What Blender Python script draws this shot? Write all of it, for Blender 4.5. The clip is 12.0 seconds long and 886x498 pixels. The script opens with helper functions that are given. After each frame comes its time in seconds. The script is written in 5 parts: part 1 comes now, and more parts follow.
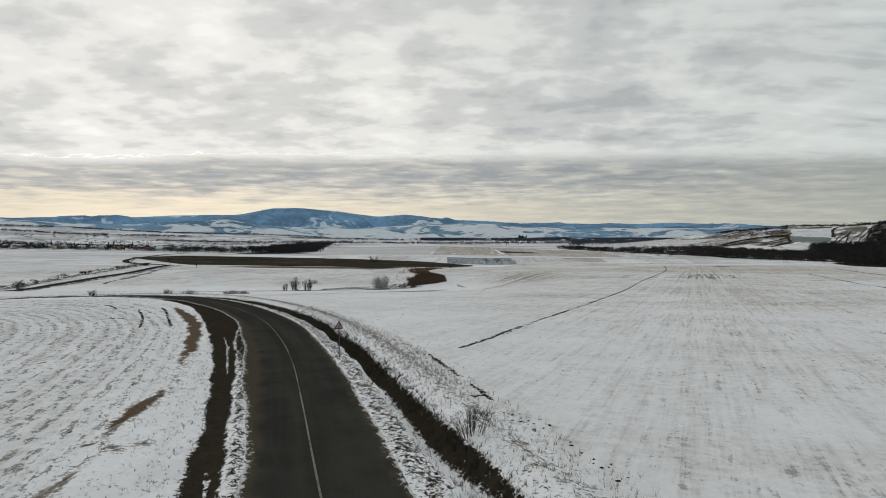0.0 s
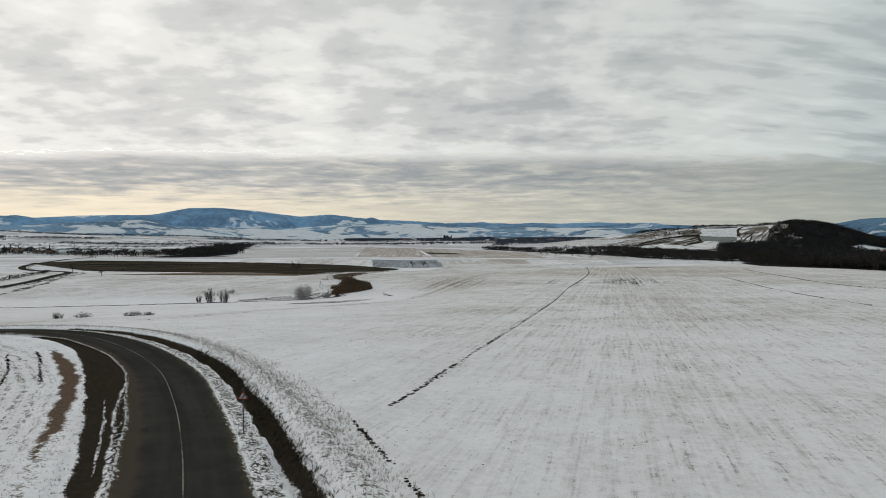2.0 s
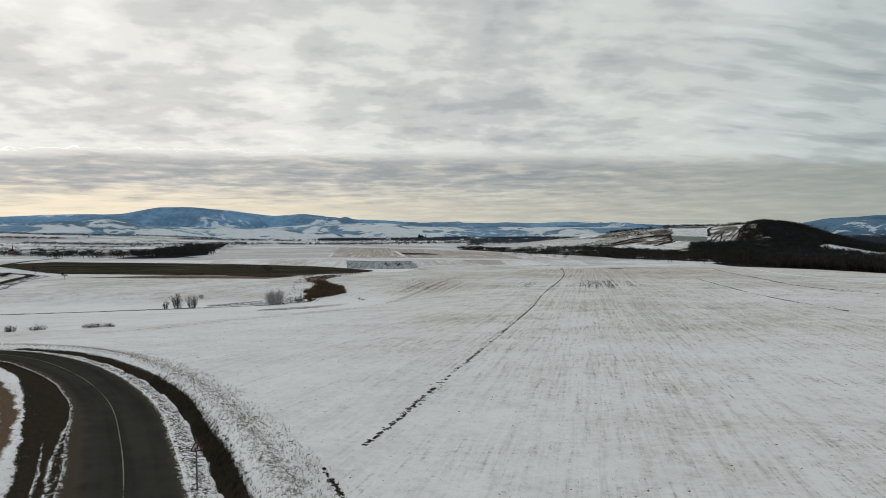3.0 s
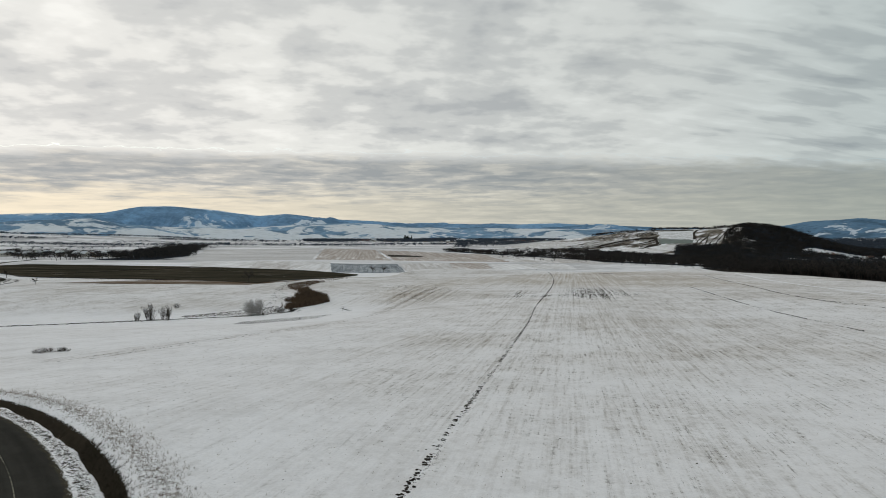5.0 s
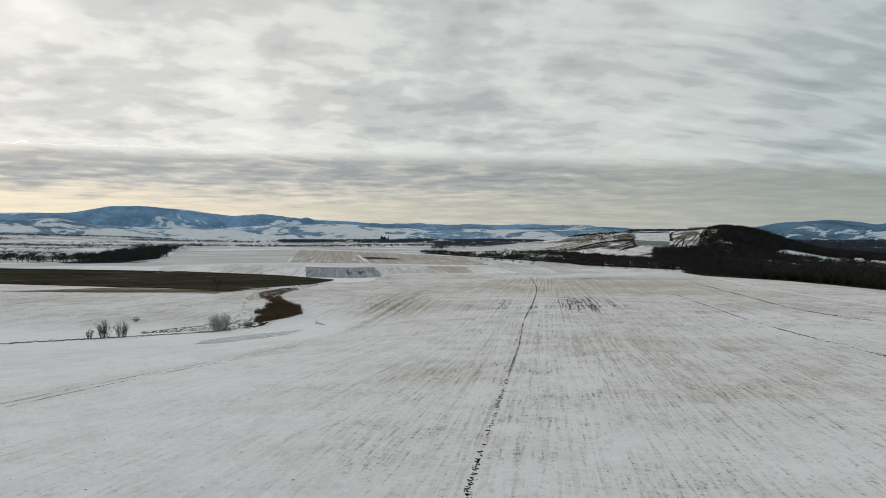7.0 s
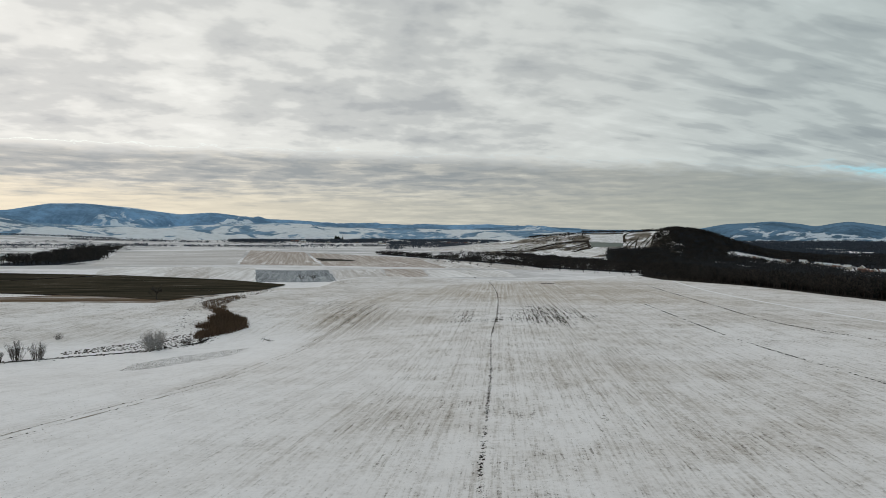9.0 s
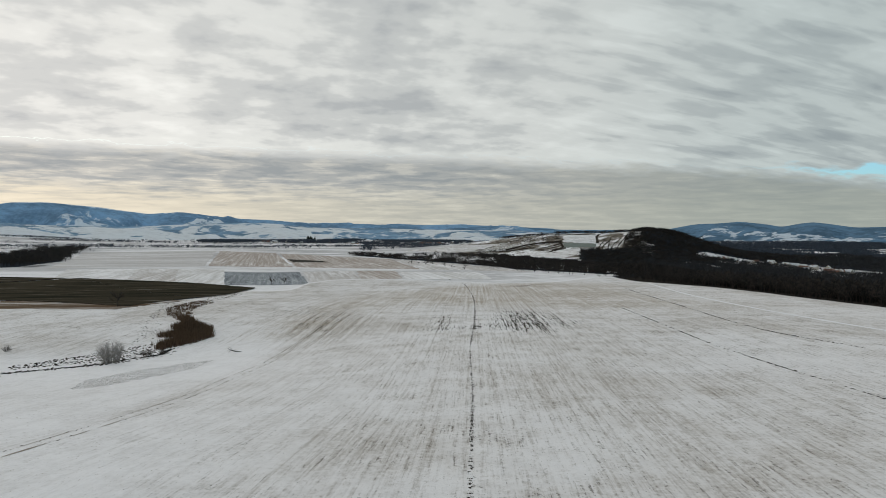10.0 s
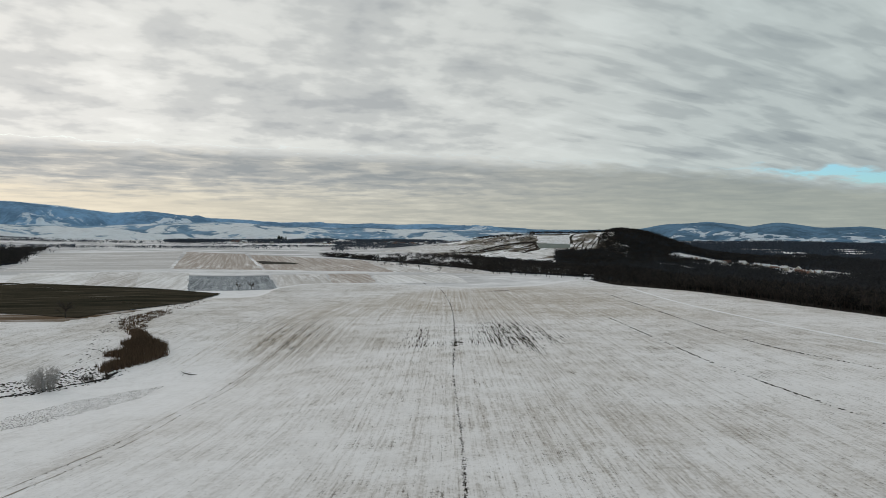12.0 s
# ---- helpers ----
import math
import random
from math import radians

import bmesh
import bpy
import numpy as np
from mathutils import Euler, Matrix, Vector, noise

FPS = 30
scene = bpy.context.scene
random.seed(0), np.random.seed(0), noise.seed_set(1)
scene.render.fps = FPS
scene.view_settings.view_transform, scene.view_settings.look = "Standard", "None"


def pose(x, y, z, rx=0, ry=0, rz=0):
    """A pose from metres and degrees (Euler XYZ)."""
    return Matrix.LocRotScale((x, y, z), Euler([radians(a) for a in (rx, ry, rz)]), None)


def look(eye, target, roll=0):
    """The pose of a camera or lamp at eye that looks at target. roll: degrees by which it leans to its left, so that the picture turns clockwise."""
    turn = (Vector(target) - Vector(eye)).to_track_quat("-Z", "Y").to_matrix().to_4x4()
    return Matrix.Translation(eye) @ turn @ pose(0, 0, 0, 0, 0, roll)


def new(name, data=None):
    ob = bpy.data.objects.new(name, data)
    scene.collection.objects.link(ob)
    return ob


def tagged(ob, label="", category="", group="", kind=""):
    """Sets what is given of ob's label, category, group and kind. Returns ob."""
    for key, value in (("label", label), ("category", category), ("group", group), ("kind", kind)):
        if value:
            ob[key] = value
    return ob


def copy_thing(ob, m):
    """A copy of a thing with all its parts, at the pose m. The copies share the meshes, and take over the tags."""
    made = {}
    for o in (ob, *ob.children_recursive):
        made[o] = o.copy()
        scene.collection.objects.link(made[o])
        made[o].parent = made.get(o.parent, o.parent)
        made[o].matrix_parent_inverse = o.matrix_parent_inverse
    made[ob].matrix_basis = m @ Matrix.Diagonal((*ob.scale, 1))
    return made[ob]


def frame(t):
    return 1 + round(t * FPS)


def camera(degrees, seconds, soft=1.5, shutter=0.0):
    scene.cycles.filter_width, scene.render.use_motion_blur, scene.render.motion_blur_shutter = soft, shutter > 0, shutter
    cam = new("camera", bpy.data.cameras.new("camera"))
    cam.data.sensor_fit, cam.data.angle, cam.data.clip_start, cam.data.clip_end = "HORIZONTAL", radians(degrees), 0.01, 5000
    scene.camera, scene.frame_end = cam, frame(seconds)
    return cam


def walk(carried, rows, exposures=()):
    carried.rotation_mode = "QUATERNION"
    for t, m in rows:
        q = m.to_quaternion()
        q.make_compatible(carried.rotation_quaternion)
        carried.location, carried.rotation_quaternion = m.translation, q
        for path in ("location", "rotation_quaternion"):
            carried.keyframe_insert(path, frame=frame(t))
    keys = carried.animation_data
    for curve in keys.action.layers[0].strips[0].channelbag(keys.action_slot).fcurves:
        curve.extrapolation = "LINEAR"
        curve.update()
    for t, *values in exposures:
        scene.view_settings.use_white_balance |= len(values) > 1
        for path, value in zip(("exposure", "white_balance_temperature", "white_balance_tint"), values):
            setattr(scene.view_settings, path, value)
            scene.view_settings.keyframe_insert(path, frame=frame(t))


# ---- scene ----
cam = camera(70.0, 12.0, soft=0.85)
PATH = [
    (0, (4.096, 5.663, 7.786), (3.837, 15.655, 7.497), -0.12),
    (0.5, (4.029, 6.933, 8.481), (3.920, 16.928, 8.196), -0.22),
    (1, (3.978, 8.478, 9.111), (4.179, 18.472, 8.822), -0.25),
    (1.5, (3.981, 10.139, 9.782), (4.566, 20.117, 9.487), -0.30),
    (2, (3.884, 11.883, 10.416), (4.803, 21.836, 10.116), -0.31),
    (2.5, (3.890, 13.818, 11.050), (5.067, 23.744, 10.745), -0.33),
    (3, (3.954, 15.516, 11.773), (5.272, 25.423, 11.459), -0.33),
    (3.5, (4.025, 17.763, 12.500), (5.442, 27.657, 12.181), -0.33),
    (5.5, (4.482, 28.144, 14.691), (6.065, 38.013, 14.389), 0.02),
    (6, (4.646, 31.444, 15.383), (6.302, 41.302, 15.080), 0.02),
    (6.5, (4.790, 34.707, 16.129), (6.567, 44.543, 15.823), 0.03),
    (7, (5.067, 38.227, 16.783), (6.972, 48.039, 16.480), 0.05),
    (9, (6.412, 53.057, 19.321), (9.012, 62.708, 19.012), 0.30),
    (9.5, (6.891, 56.732, 20.046), (9.718, 66.319, 19.734), 0.31),
    (10, (7.510, 60.594, 20.604), (10.516, 70.126, 20.295), 0.34),
    (10.5, (8.277, 64.591, 21.114), (11.434, 74.075, 20.812), 0.37),
    (11, (8.867, 68.387, 21.863), (12.152, 77.827, 21.555), 0.41),
    (11.5, (9.761, 72.267, 22.470), (13.123, 81.680, 22.158), 0.41),
    (12, (10.815, 76.354, 23.027), (14.228, 85.748, 22.709), 0.40),
]
walk(cam, [(t, look(eye, target, roll)) for t, eye, target, roll in PATH])

# ---- world, sun ----
SUN_ELEVATION, SUN_AZIMUTH = 14, -26          # low behind the cloud, over the far mountains


def sky_world():
    world = bpy.data.worlds.new("overcast_sky")
    scene.world = world
    world.use_nodes = True
    nt = world.node_tree
    nt.nodes.clear()

    def node(kind, **values):
        n = nt.nodes.new(kind)
        for key, value in values.items():
            n.inputs[key].default_value = value
        return n

    def math_node(op, a, b=None, clamp=False):
        n = nt.nodes.new("ShaderNodeMath")
        n.operation, n.use_clamp = op, clamp
        for i, v in enumerate((a, b)):
            if v is None:
                continue
            if isinstance(v, (int, float)):
                n.inputs[i].default_value = v
            else:
                nt.links.new(v, n.inputs[i])
        return n.outputs[0]

    def ramp(fac, stops):
        n = nt.nodes.new("ShaderNodeValToRGB")
        n.color_ramp.interpolation = "EASE"
        while len(n.color_ramp.elements) < len(stops):
            n.color_ramp.elements.new(0.5)
        for e, (p, c) in zip(n.color_ramp.elements, stops):
            e.position, e.color = p, (*c, 1)
        nt.links.new(fac, n.inputs[0])
        return n.outputs[0]

    def mix(fac, a, b, mode="MIX"):
        n = nt.nodes.new("ShaderNodeMix")
        n.data_type, n.blend_type = "RGBA", mode
        for i, v in ((0, fac), (6, a), (7, b)):
            if isinstance(v, (int, float)):
                n.inputs[i].default_value = v
            elif isinstance(v, tuple):
                n.inputs[i].default_value = (*v, 1)
            else:
                nt.links.new(v, n.inputs[i])
        return n.outputs[2]

    sky = nt.nodes.new("ShaderNodeTexSky")
    sky.sky_type, sky.sun_disc = "NISHITA", False
    sky.sun_elevation, sky.sun_rotation = radians(SUN_ELEVATION), radians(SUN_AZIMUTH)
    clear = mix(1.0, sky.outputs[0], (0.105, 0.165, 0.225), "MULTIPLY")

    coords = nt.nodes.new("ShaderNodeTexCoord")
    split = nt.nodes.new("ShaderNodeSeparateXYZ")
    nt.links.new(coords.outputs["Generated"], split.inputs[0])
    dx, dy, dz = split.outputs
    height = math_node("MAXIMUM", dz, 0.0)
    lift = math_node("ADD", height, 0.20)
    # the flat cloud sheet, seen in perspective
    u, v = math_node("DIVIDE", dx, lift), math_node("DIVIDE", dy, lift)
    sheet = nt.nodes.new("ShaderNodeCombineXYZ")
    nt.links.new(u, sheet.inputs[0])
    nt.links.new(v, sheet.inputs[1])

    def cloud_noise(scale, stretch, turn, detail, rough, distort, shift=(0, 0, 0)):
        m = nt.nodes.new("ShaderNodeMapping")
        m.inputs["Rotation"].default_value = (0, 0, radians(turn))
        m.inputs["Scale"].default_value = (stretch[0], stretch[1], 1)
        m.inputs["Location"].default_value = shift
        nt.links.new(sheet.outputs[0], m.inputs[0])
        n = node("ShaderNodeTexNoise", Scale=scale, Detail=detail, Roughness=rough, Distortion=distort)
        nt.links.new(m.outputs[0], n.inputs["Vector"])
        return n.outputs[0]

    def total(*terms):
        out = None
        for value, weight in terms:
            v = math_node("MULTIPLY", value, weight)
            out = v if out is None else math_node("ADD", out, v)
        return out

    bearing = math_node("MULTIPLY", math_node("ARCTAN2", dx, dy), 180 / math.pi)
    compass = math_node("DIVIDE", math_node("ADD", bearing, 60.0), 140.0)
    big = cloud_noise(1.15, (0.85, 1.0), 12, 3, 0.5, 0.0, (1.4, 0.3, 0))
    puffs = cloud_noise(3.8, (0.9, 1.0), -10, 4, 0.50, 0.0, (3.1, 1.7, 0))
    shreds = cloud_noise(11.0, (0.85, 1.0), 8, 3, 0.5, 0.0, (5.9, 8.3, 0))
    ribs = cloud_noise(10.0, (0.30, 1.15), -52, 3, 0.5, 0.35, (7.3, 2.9, 0))
    eastward = ramp(compass, [(0.52, (0, 0, 0)), (0.70, (1, 1, 1))])
    texture = mix(eastward, shreds, ribs)
    thick = mix(eastward, total((big, 0.37), (puffs, 0.43), (texture, 0.20)), total((big, 0.30), (puffs, 0.32), (texture, 0.38)))
    cloud = ramp(thick, [(0.37, (0.835, 0.83, 0.815)), (0.46, (0.735, 0.732, 0.72)), (0.54, (0.59, 0.594, 0.595)), (0.63, (0.47, 0.48, 0.495))])
    # the farther deck: it begins along a sharp line, dark under its edge, and is combed into long thin streaks
    brink = ramp(compass, [(0.0, (0.085,) * 3), (0.17, (0.097,) * 3), (0.32, (0.113,) * 3), (0.43, (0.117,) * 3), (0.57, (0.110,) * 3), (0.686, (0.0985,) * 3), (0.736, (0.086,) * 3), (0.793, (0.0685,) * 3), (0.821, (0.057,) * 3), (0.88, (0.036,) * 3)])
    waver = total((math_node("SUBTRACT", puffs, 0.5), 0.030), (math_node("SUBTRACT", shreds, 0.5), 0.020))
    edge = math_node("ADD", math_node("SUBTRACT", height, brink), waver)
    streak_map = nt.nodes.new("ShaderNodeCombineXYZ")
    nt.links.new(math_node("MULTIPLY", bearing, 0.24), streak_map.inputs[0])
    nt.links.new(math_node("MULTIPLY", math_node("POWER", height, 0.75), 85.0), streak_map.inputs[1])
    combed = node("ShaderNodeTexNoise", Scale=1.0, Detail=6, Roughness=0.58, Distortion=0.25)
    nt.links.new(streak_map.outputs[0], combed.inputs["Vector"])
    deck = total((combed.outputs[0], 0.50), (big, 0.15), (puffs, 0.20), (shreds, 0.15))
    under = ramp(math_node("ADD", edge, 0.5), [(0.435, (0, 0, 0)), (0.468, (1, 1, 1)), (0.492, (1, 1, 1)), (0.500, (0, 0, 0))])
    deck = math_node("ADD", deck, math_node("MULTIPLY", under, 0.045))
    bank = ramp(deck, [(0.40, (0.70, 0.675, 0.625)), (0.47, (0.545, 0.532, 0.505)), (0.54, (0.42, 0.425, 0.425)), (0.62, (0.33, 0.348, 0.365))])
    bank = mix(math_node("MULTIPLY", eastward, 0.55), bank, (0.535, 0.518, 0.470))
    low = ramp(math_node("ADD", edge, 0.5), [(0.484, (1, 1, 1)), (0.505, (0, 0, 0))])
    cloud = mix(low, cloud, bank)
    lit_edge = ramp(math_node("ADD", edge, 0.5), [(0.497, (0, 0, 0)), (0.506, (1, 1, 1)), (0.526, (0, 0, 0))])
    cloud = mix(math_node("MULTIPLY", lit_edge, 0.42), cloud, (0.80, 0.80, 0.775))
    # below the deck a thin warm strip that is brightest round the hidden sun
    a = radians(SUN_AZIMUTH)
    toward = math_node("ADD", math_node("MULTIPLY", dx, math.sin(a)), math_node("MULTIPLY", dy, math.cos(a)))
    glow = math_node("POWER", math_node("MAXIMUM", toward, 0.0), 4.0)
    ripple = math_node("MULTIPLY", math_node("SUBTRACT", combed.outputs[0], 0.5), 0.075)
    strip = ramp(math_node("ADD", height, ripple), [(0.0, (0.95, 0.95, 0.95)), (0.032, (0.85, 0.85, 0.85)), (0.078, (0, 0, 0))])
    warm = mix(glow, (0.57, 0.55, 0.47), (0.83, 0.735, 0.575))
    cloud = mix(math_node("MULTIPLY", strip, math_node("ADD", math_node("MULTIPLY", glow, 0.55), 0.40)), cloud, warm)
    bright = math_node("ADD", math_node("MULTIPLY", glow, 0.345), 0.835)
    tone = nt.nodes.new("ShaderNodeVectorMath")
    tone.operation = "SCALE"
    cast = mix(glow, (0.945, 1.0, 0.995), (1.02, 1.0, 0.965))
    thinner = ramp(math_node("DIVIDE", bearing, 90.0), [(0.25, (1, 1, 1)), (0.55, (0.83, 0.885, 0.90)), (1.0, (0.82, 0.87, 0.88))])
    cast = mix(1.0, cast, thinner, "MULTIPLY")
    cloud = mix(1.0, cloud, cast, "MULTIPLY")
    nt.links.new(cloud, tone.inputs[0])
    nt.links.new(bright, tone.inputs["Scale"])
    # in the east a rift of clear sky opens above the deck's edge
    rift = math_node("MINIMUM", math_node("SUBTRACT", edge, 0.006), math_node("SUBTRACT", math_node("MULTIPLY", math_node("MAXIMUM", math_node("SUBTRACT", bearing, 42.5), 0.0), 0.0021), edge))
    open_sky = ramp(math_node("ADD", rift, 0.5), [(0.498, (0, 0, 0)), (0.504, (1, 1, 1))])
    out = mix(open_sky, tone.outputs[0], clear)
    back = nt.nodes.new("ShaderNodeBackground")
    nt.links.new(out, back.inputs[0])
    end = nt.nodes.new("ShaderNodeOutputWorld")
    nt.links.new(back.outputs[0], end.inputs[0])


sky_world()
sun_data = bpy.data.lights.new("sun", "SUN")
sun_data.energy, sun_data.angle, sun_data.color = 0.7, radians(20), (1.0, 0.95, 0.88)
sun = new("sun", sun_data)
sun.matrix_world = look((0, 0, 50), (-math.sin(radians(SUN_AZIMUTH)) * 50, -math.cos(radians(SUN_AZIMUTH)) * 50, 50 - 50 * math.tan(radians(SUN_ELEVATION))))


# ---- terrain shape ----
def smooth(a, b, v):
    t = np.clip((v - a) / (b - a), 0, 1)
    return t * t * (3 - 2 * t)


def bump(x, y, cx, cy, rx, ry, turn=0.0):
    c, s = math.cos(radians(turn)), math.sin(radians(turn))
    p, q = ((x - cx) * c + (y - cy) * s) / rx, (-(x - cx) * s + (y - cy) * c) / ry
    return np.exp(-p * p - q * q)


# the road's centre line: it runs down the slope and bends away to the left
ROAD_AXIS = [(34, -70), (22, -38), (10.78, -7.9), (4.88, 8.1), (0.48, 22.1), (-2.82, 33.1), (-5.92, 43.1), (-9.52, 53.1), (-14.12, 63.6), (-20.3, 73), (-28, 80.8), (-38, 86), (-52, 89.5), (-70, 91.5), (-95, 93), (-130, 96)]


def spline(points, step=1.0):
    """Points at even steps along a smooth curve through the given ones."""
    p = np.array(points, float)
    p = np.vstack([2 * p[0] - p[1], p, 2 * p[-1] - p[-2]])
    out = []
    for i in range(1, len(p) - 2):
        t = np.linspace(0, 1, 40, endpoint=False)[:, None]
        a, b, c, d = p[i - 1:i + 3]
        out.append(0.5 * (2 * b + (c - a) * t + (2 * a - 5 * b + 4 * c - d) * t**2 + (3 * b - a - 3 * c + d) * t**3))
    line = np.vstack(out + [p[-2:-1]])
    run = np.r_[0, np.cumsum(np.linalg.norm(np.diff(line, axis=0), axis=1))]
    at = np.arange(0, run[-1], step)
    return np.stack([np.interp(at, run, line[:, k]) for k in range(line.shape[1])], 1)


def normals_of(line):
    d = np.gradient(line, axis=0)
    d /= np.linalg.norm(d, axis=1, keepdims=True)
    return np.stack([d[:, 1], -d[:, 0]], 1)


AXIS = spline(ROAD_AXIS, 1.0)
AXIS_RIGHT = normals_of(AXIS)


def road_coords(x, y):
    """Distance across the road (to the right of its run) and along it."""
    x, y = np.asarray(x, float), np.asarray(y, float)
    shape = x.shape
    x, y = x.ravel(), y.ravel()
    across, along = np.full(len(x), 400.0), np.zeros(len(x))
    near = np.flatnonzero((x > -170) & (x < 90) & (y > -110) & (y < 170))
    for k in range(0, len(near), 20000):
        n = near[k:k + 20000]
        d2 = (x[n, None] - AXIS[:, 0])**2 + (y[n, None] - AXIS[:, 1])**2
        i = d2.argmin(1)
        off = np.stack([x[n] - AXIS[i, 0], y[n] - AXIS[i, 1]], 1)
        side = (off * AXIS_RIGHT[i]).sum(1)
        across[n] = np.sign(side) * np.sqrt(d2[np.arange(len(n)), i])
        tangent = np.stack([-AXIS_RIGHT[i, 1], AXIS_RIGHT[i, 0]], 1)
        along[n] = i + (off * tangent).sum(1)
    return across.reshape(shape), along.reshape(shape)


def far_edge(y):
    """Where the big field ends on its east side, above the wooded valley."""
    return 255 + 0.33 * (np.asarray(y, float) - 247)


def brow(x):
    """Where the big field ends in the north."""
    return np.interp(x, [37, 53, 74, 99, 138, 166, 176, 206, 246, 297], [480, 530, 559, 563, 546, 516, 508, 495, 504, 537])


def mud_band(l):
    """Where the muddy rut inside the bend begins and ends, across the road."""
    return (np.interp(l, [100, 108, 115, 130, 140, 148, 156, 175], [-3.88, -3.92, -4.30, -4.95, -5.2, -4.7, -3.7, -3.0]),
            np.interp(l, [100, 108, 115, 130, 138, 147, 160, 175], [-2.72, -2.95, -3.15, -3.35, -2.6, -1.9, -1.8, -2.0]))


def ditch_band(l):
    """The dark far bank of the outer ditch."""
    return (np.interp(l, [98, 100, 102, 105, 115, 120, 128, 140], [5.0, 4.95, 4.78, 4.62, 4.60, 4.25, 3.9, 4.2]),
            np.interp(l, [98, 101, 105, 109, 119, 127, 133, 142], [5.50, 5.55, 5.45, 5.32, 5.24, 5.35, 5.2, 5.4]))


def land(x, y):
    """The lie of the land without the road's cut."""
    x, y = np.asarray(x, float), np.asarray(y, float)
    z = -0.043 * np.clip(y - 25, -300, 475) - 0.45
    z = z - 9 * smooth(480, 1500, y) - 7 * smooth(1500, 4000, y)
    z = z - 4.3 * np.exp(-((y - 236) / np.where(y < 236, 62, 50))**2) * smooth(75, -15, x)
    z = z + 2.2 * smooth(310, 400, y) * smooth(900, 600, y) * smooth(40, -40, x)
    z = z + 1.0 * bump(x, y, -30, 55, 45, 45) + 0.55 * bump(x, y, -55, 122, 38, 22) + 1.5 * bump(x, y, -37, 85, 34, 21)
    z = z - 0.5 * bump(x, y, 90, 150, 60, 60)
    # the brow where the big field ends, with a short steep drop behind it
    q = y - brow(x)
    z = z + 1.5 * np.where(q < 0, np.exp(-(q / 90)**2), smooth(22, 0, q)) * smooth(20, 50, x) * smooth(325, 290, x)
    # the wooded valley in the east
    e = x - far_edge(np.clip(y, -200, 620))
    z = z - 22 * smooth(0, 150, e) * smooth(1500, 700, y)
    # the hill with the terraces
    z = z + 39 * bump(x, y, 888, 1235, 112, 120) + 36 * bump(x, y, 730, 1330, 170, 150) + 20 * bump(x, y, 520, 1370, 200, 150)
    z = z + 9 * bump(x, y, 640, 1090, 150, 90)
    # swelling ground in the far west and north
    z = z + 62 * bump(x, y, -2300, 2500, 900, 700) + 26 * bump(x, y, -1500, 2300, 700, 380) + 12 * bump(x, y, -700, 2300, 500, 300)
    r = np.hypot(x, y)
    z = z + 40 * smooth(900, 4000, -y)
    z = z + 1.5 * np.sin(x / 130 + 1) * np.sin(y / 170) * smooth(500, 1000, r)
    return z


def ground_z(x, y, with_road=True):
    x, y = np.asarray(x, float), np.asarray(y, float)
    z = land(x, y)
    s, l = road_coords(x, y)
    z = z + 0.5 * np.exp(-(s / 9)**2)                       # the bank that the road lies on
    if with_road:
        w = 0.12 * np.sin(l * 0.9) + 0.08 * np.sin(l * 2.3)
        z = z - 0.15 * smooth(2.6, 4.0, s) * smooth(5.6, 4.4, s)
        z = z - 0.75 * smooth(3.9, 4.25, s - w) * smooth(5.5, 4.55, s - w)         # outer ditch with a steep far bank
        z = z + 0.28 * np.exp(-((s - 6.6) / 0.9)**2)
        lo, hi = mud_band(l)
        z = z - 0.26 * np.exp(-((s - (lo + hi) / 2 + 0.6 * w) / 0.5)**2)             # muddy rut on the inside
        z = z + 0.10 * np.exp(-((s - hi - 0.32) / 0.22)**2)
        z = z + 0.12 * np.exp(-((s + 6.6) / 0.5)**2)
        z = z - 0.10 * smooth(3.0, 2.4, np.abs(s - 0.25))
        z = z + 0.030 * np.sin(s * 2.6 + 0.8 * np.sin(l * 0.11)) * smooth(-7.5, -9, s) * smooth(-60, -25, s)
        rough = smooth(1.5, 3.5, np.abs(s - 0.3)) * smooth(14, 8, np.abs(s))
        z = z + 0.035 * rough * (np.sin(x * 5.1 + 2 * np.sin(y * 2.7)) * np.sin(y * 4.3 + 1.7 * np.sin(x * 3.1)) + np.sin(x * 9.7 + y * 3.3) * np.sin(y * 8.1))
    return z


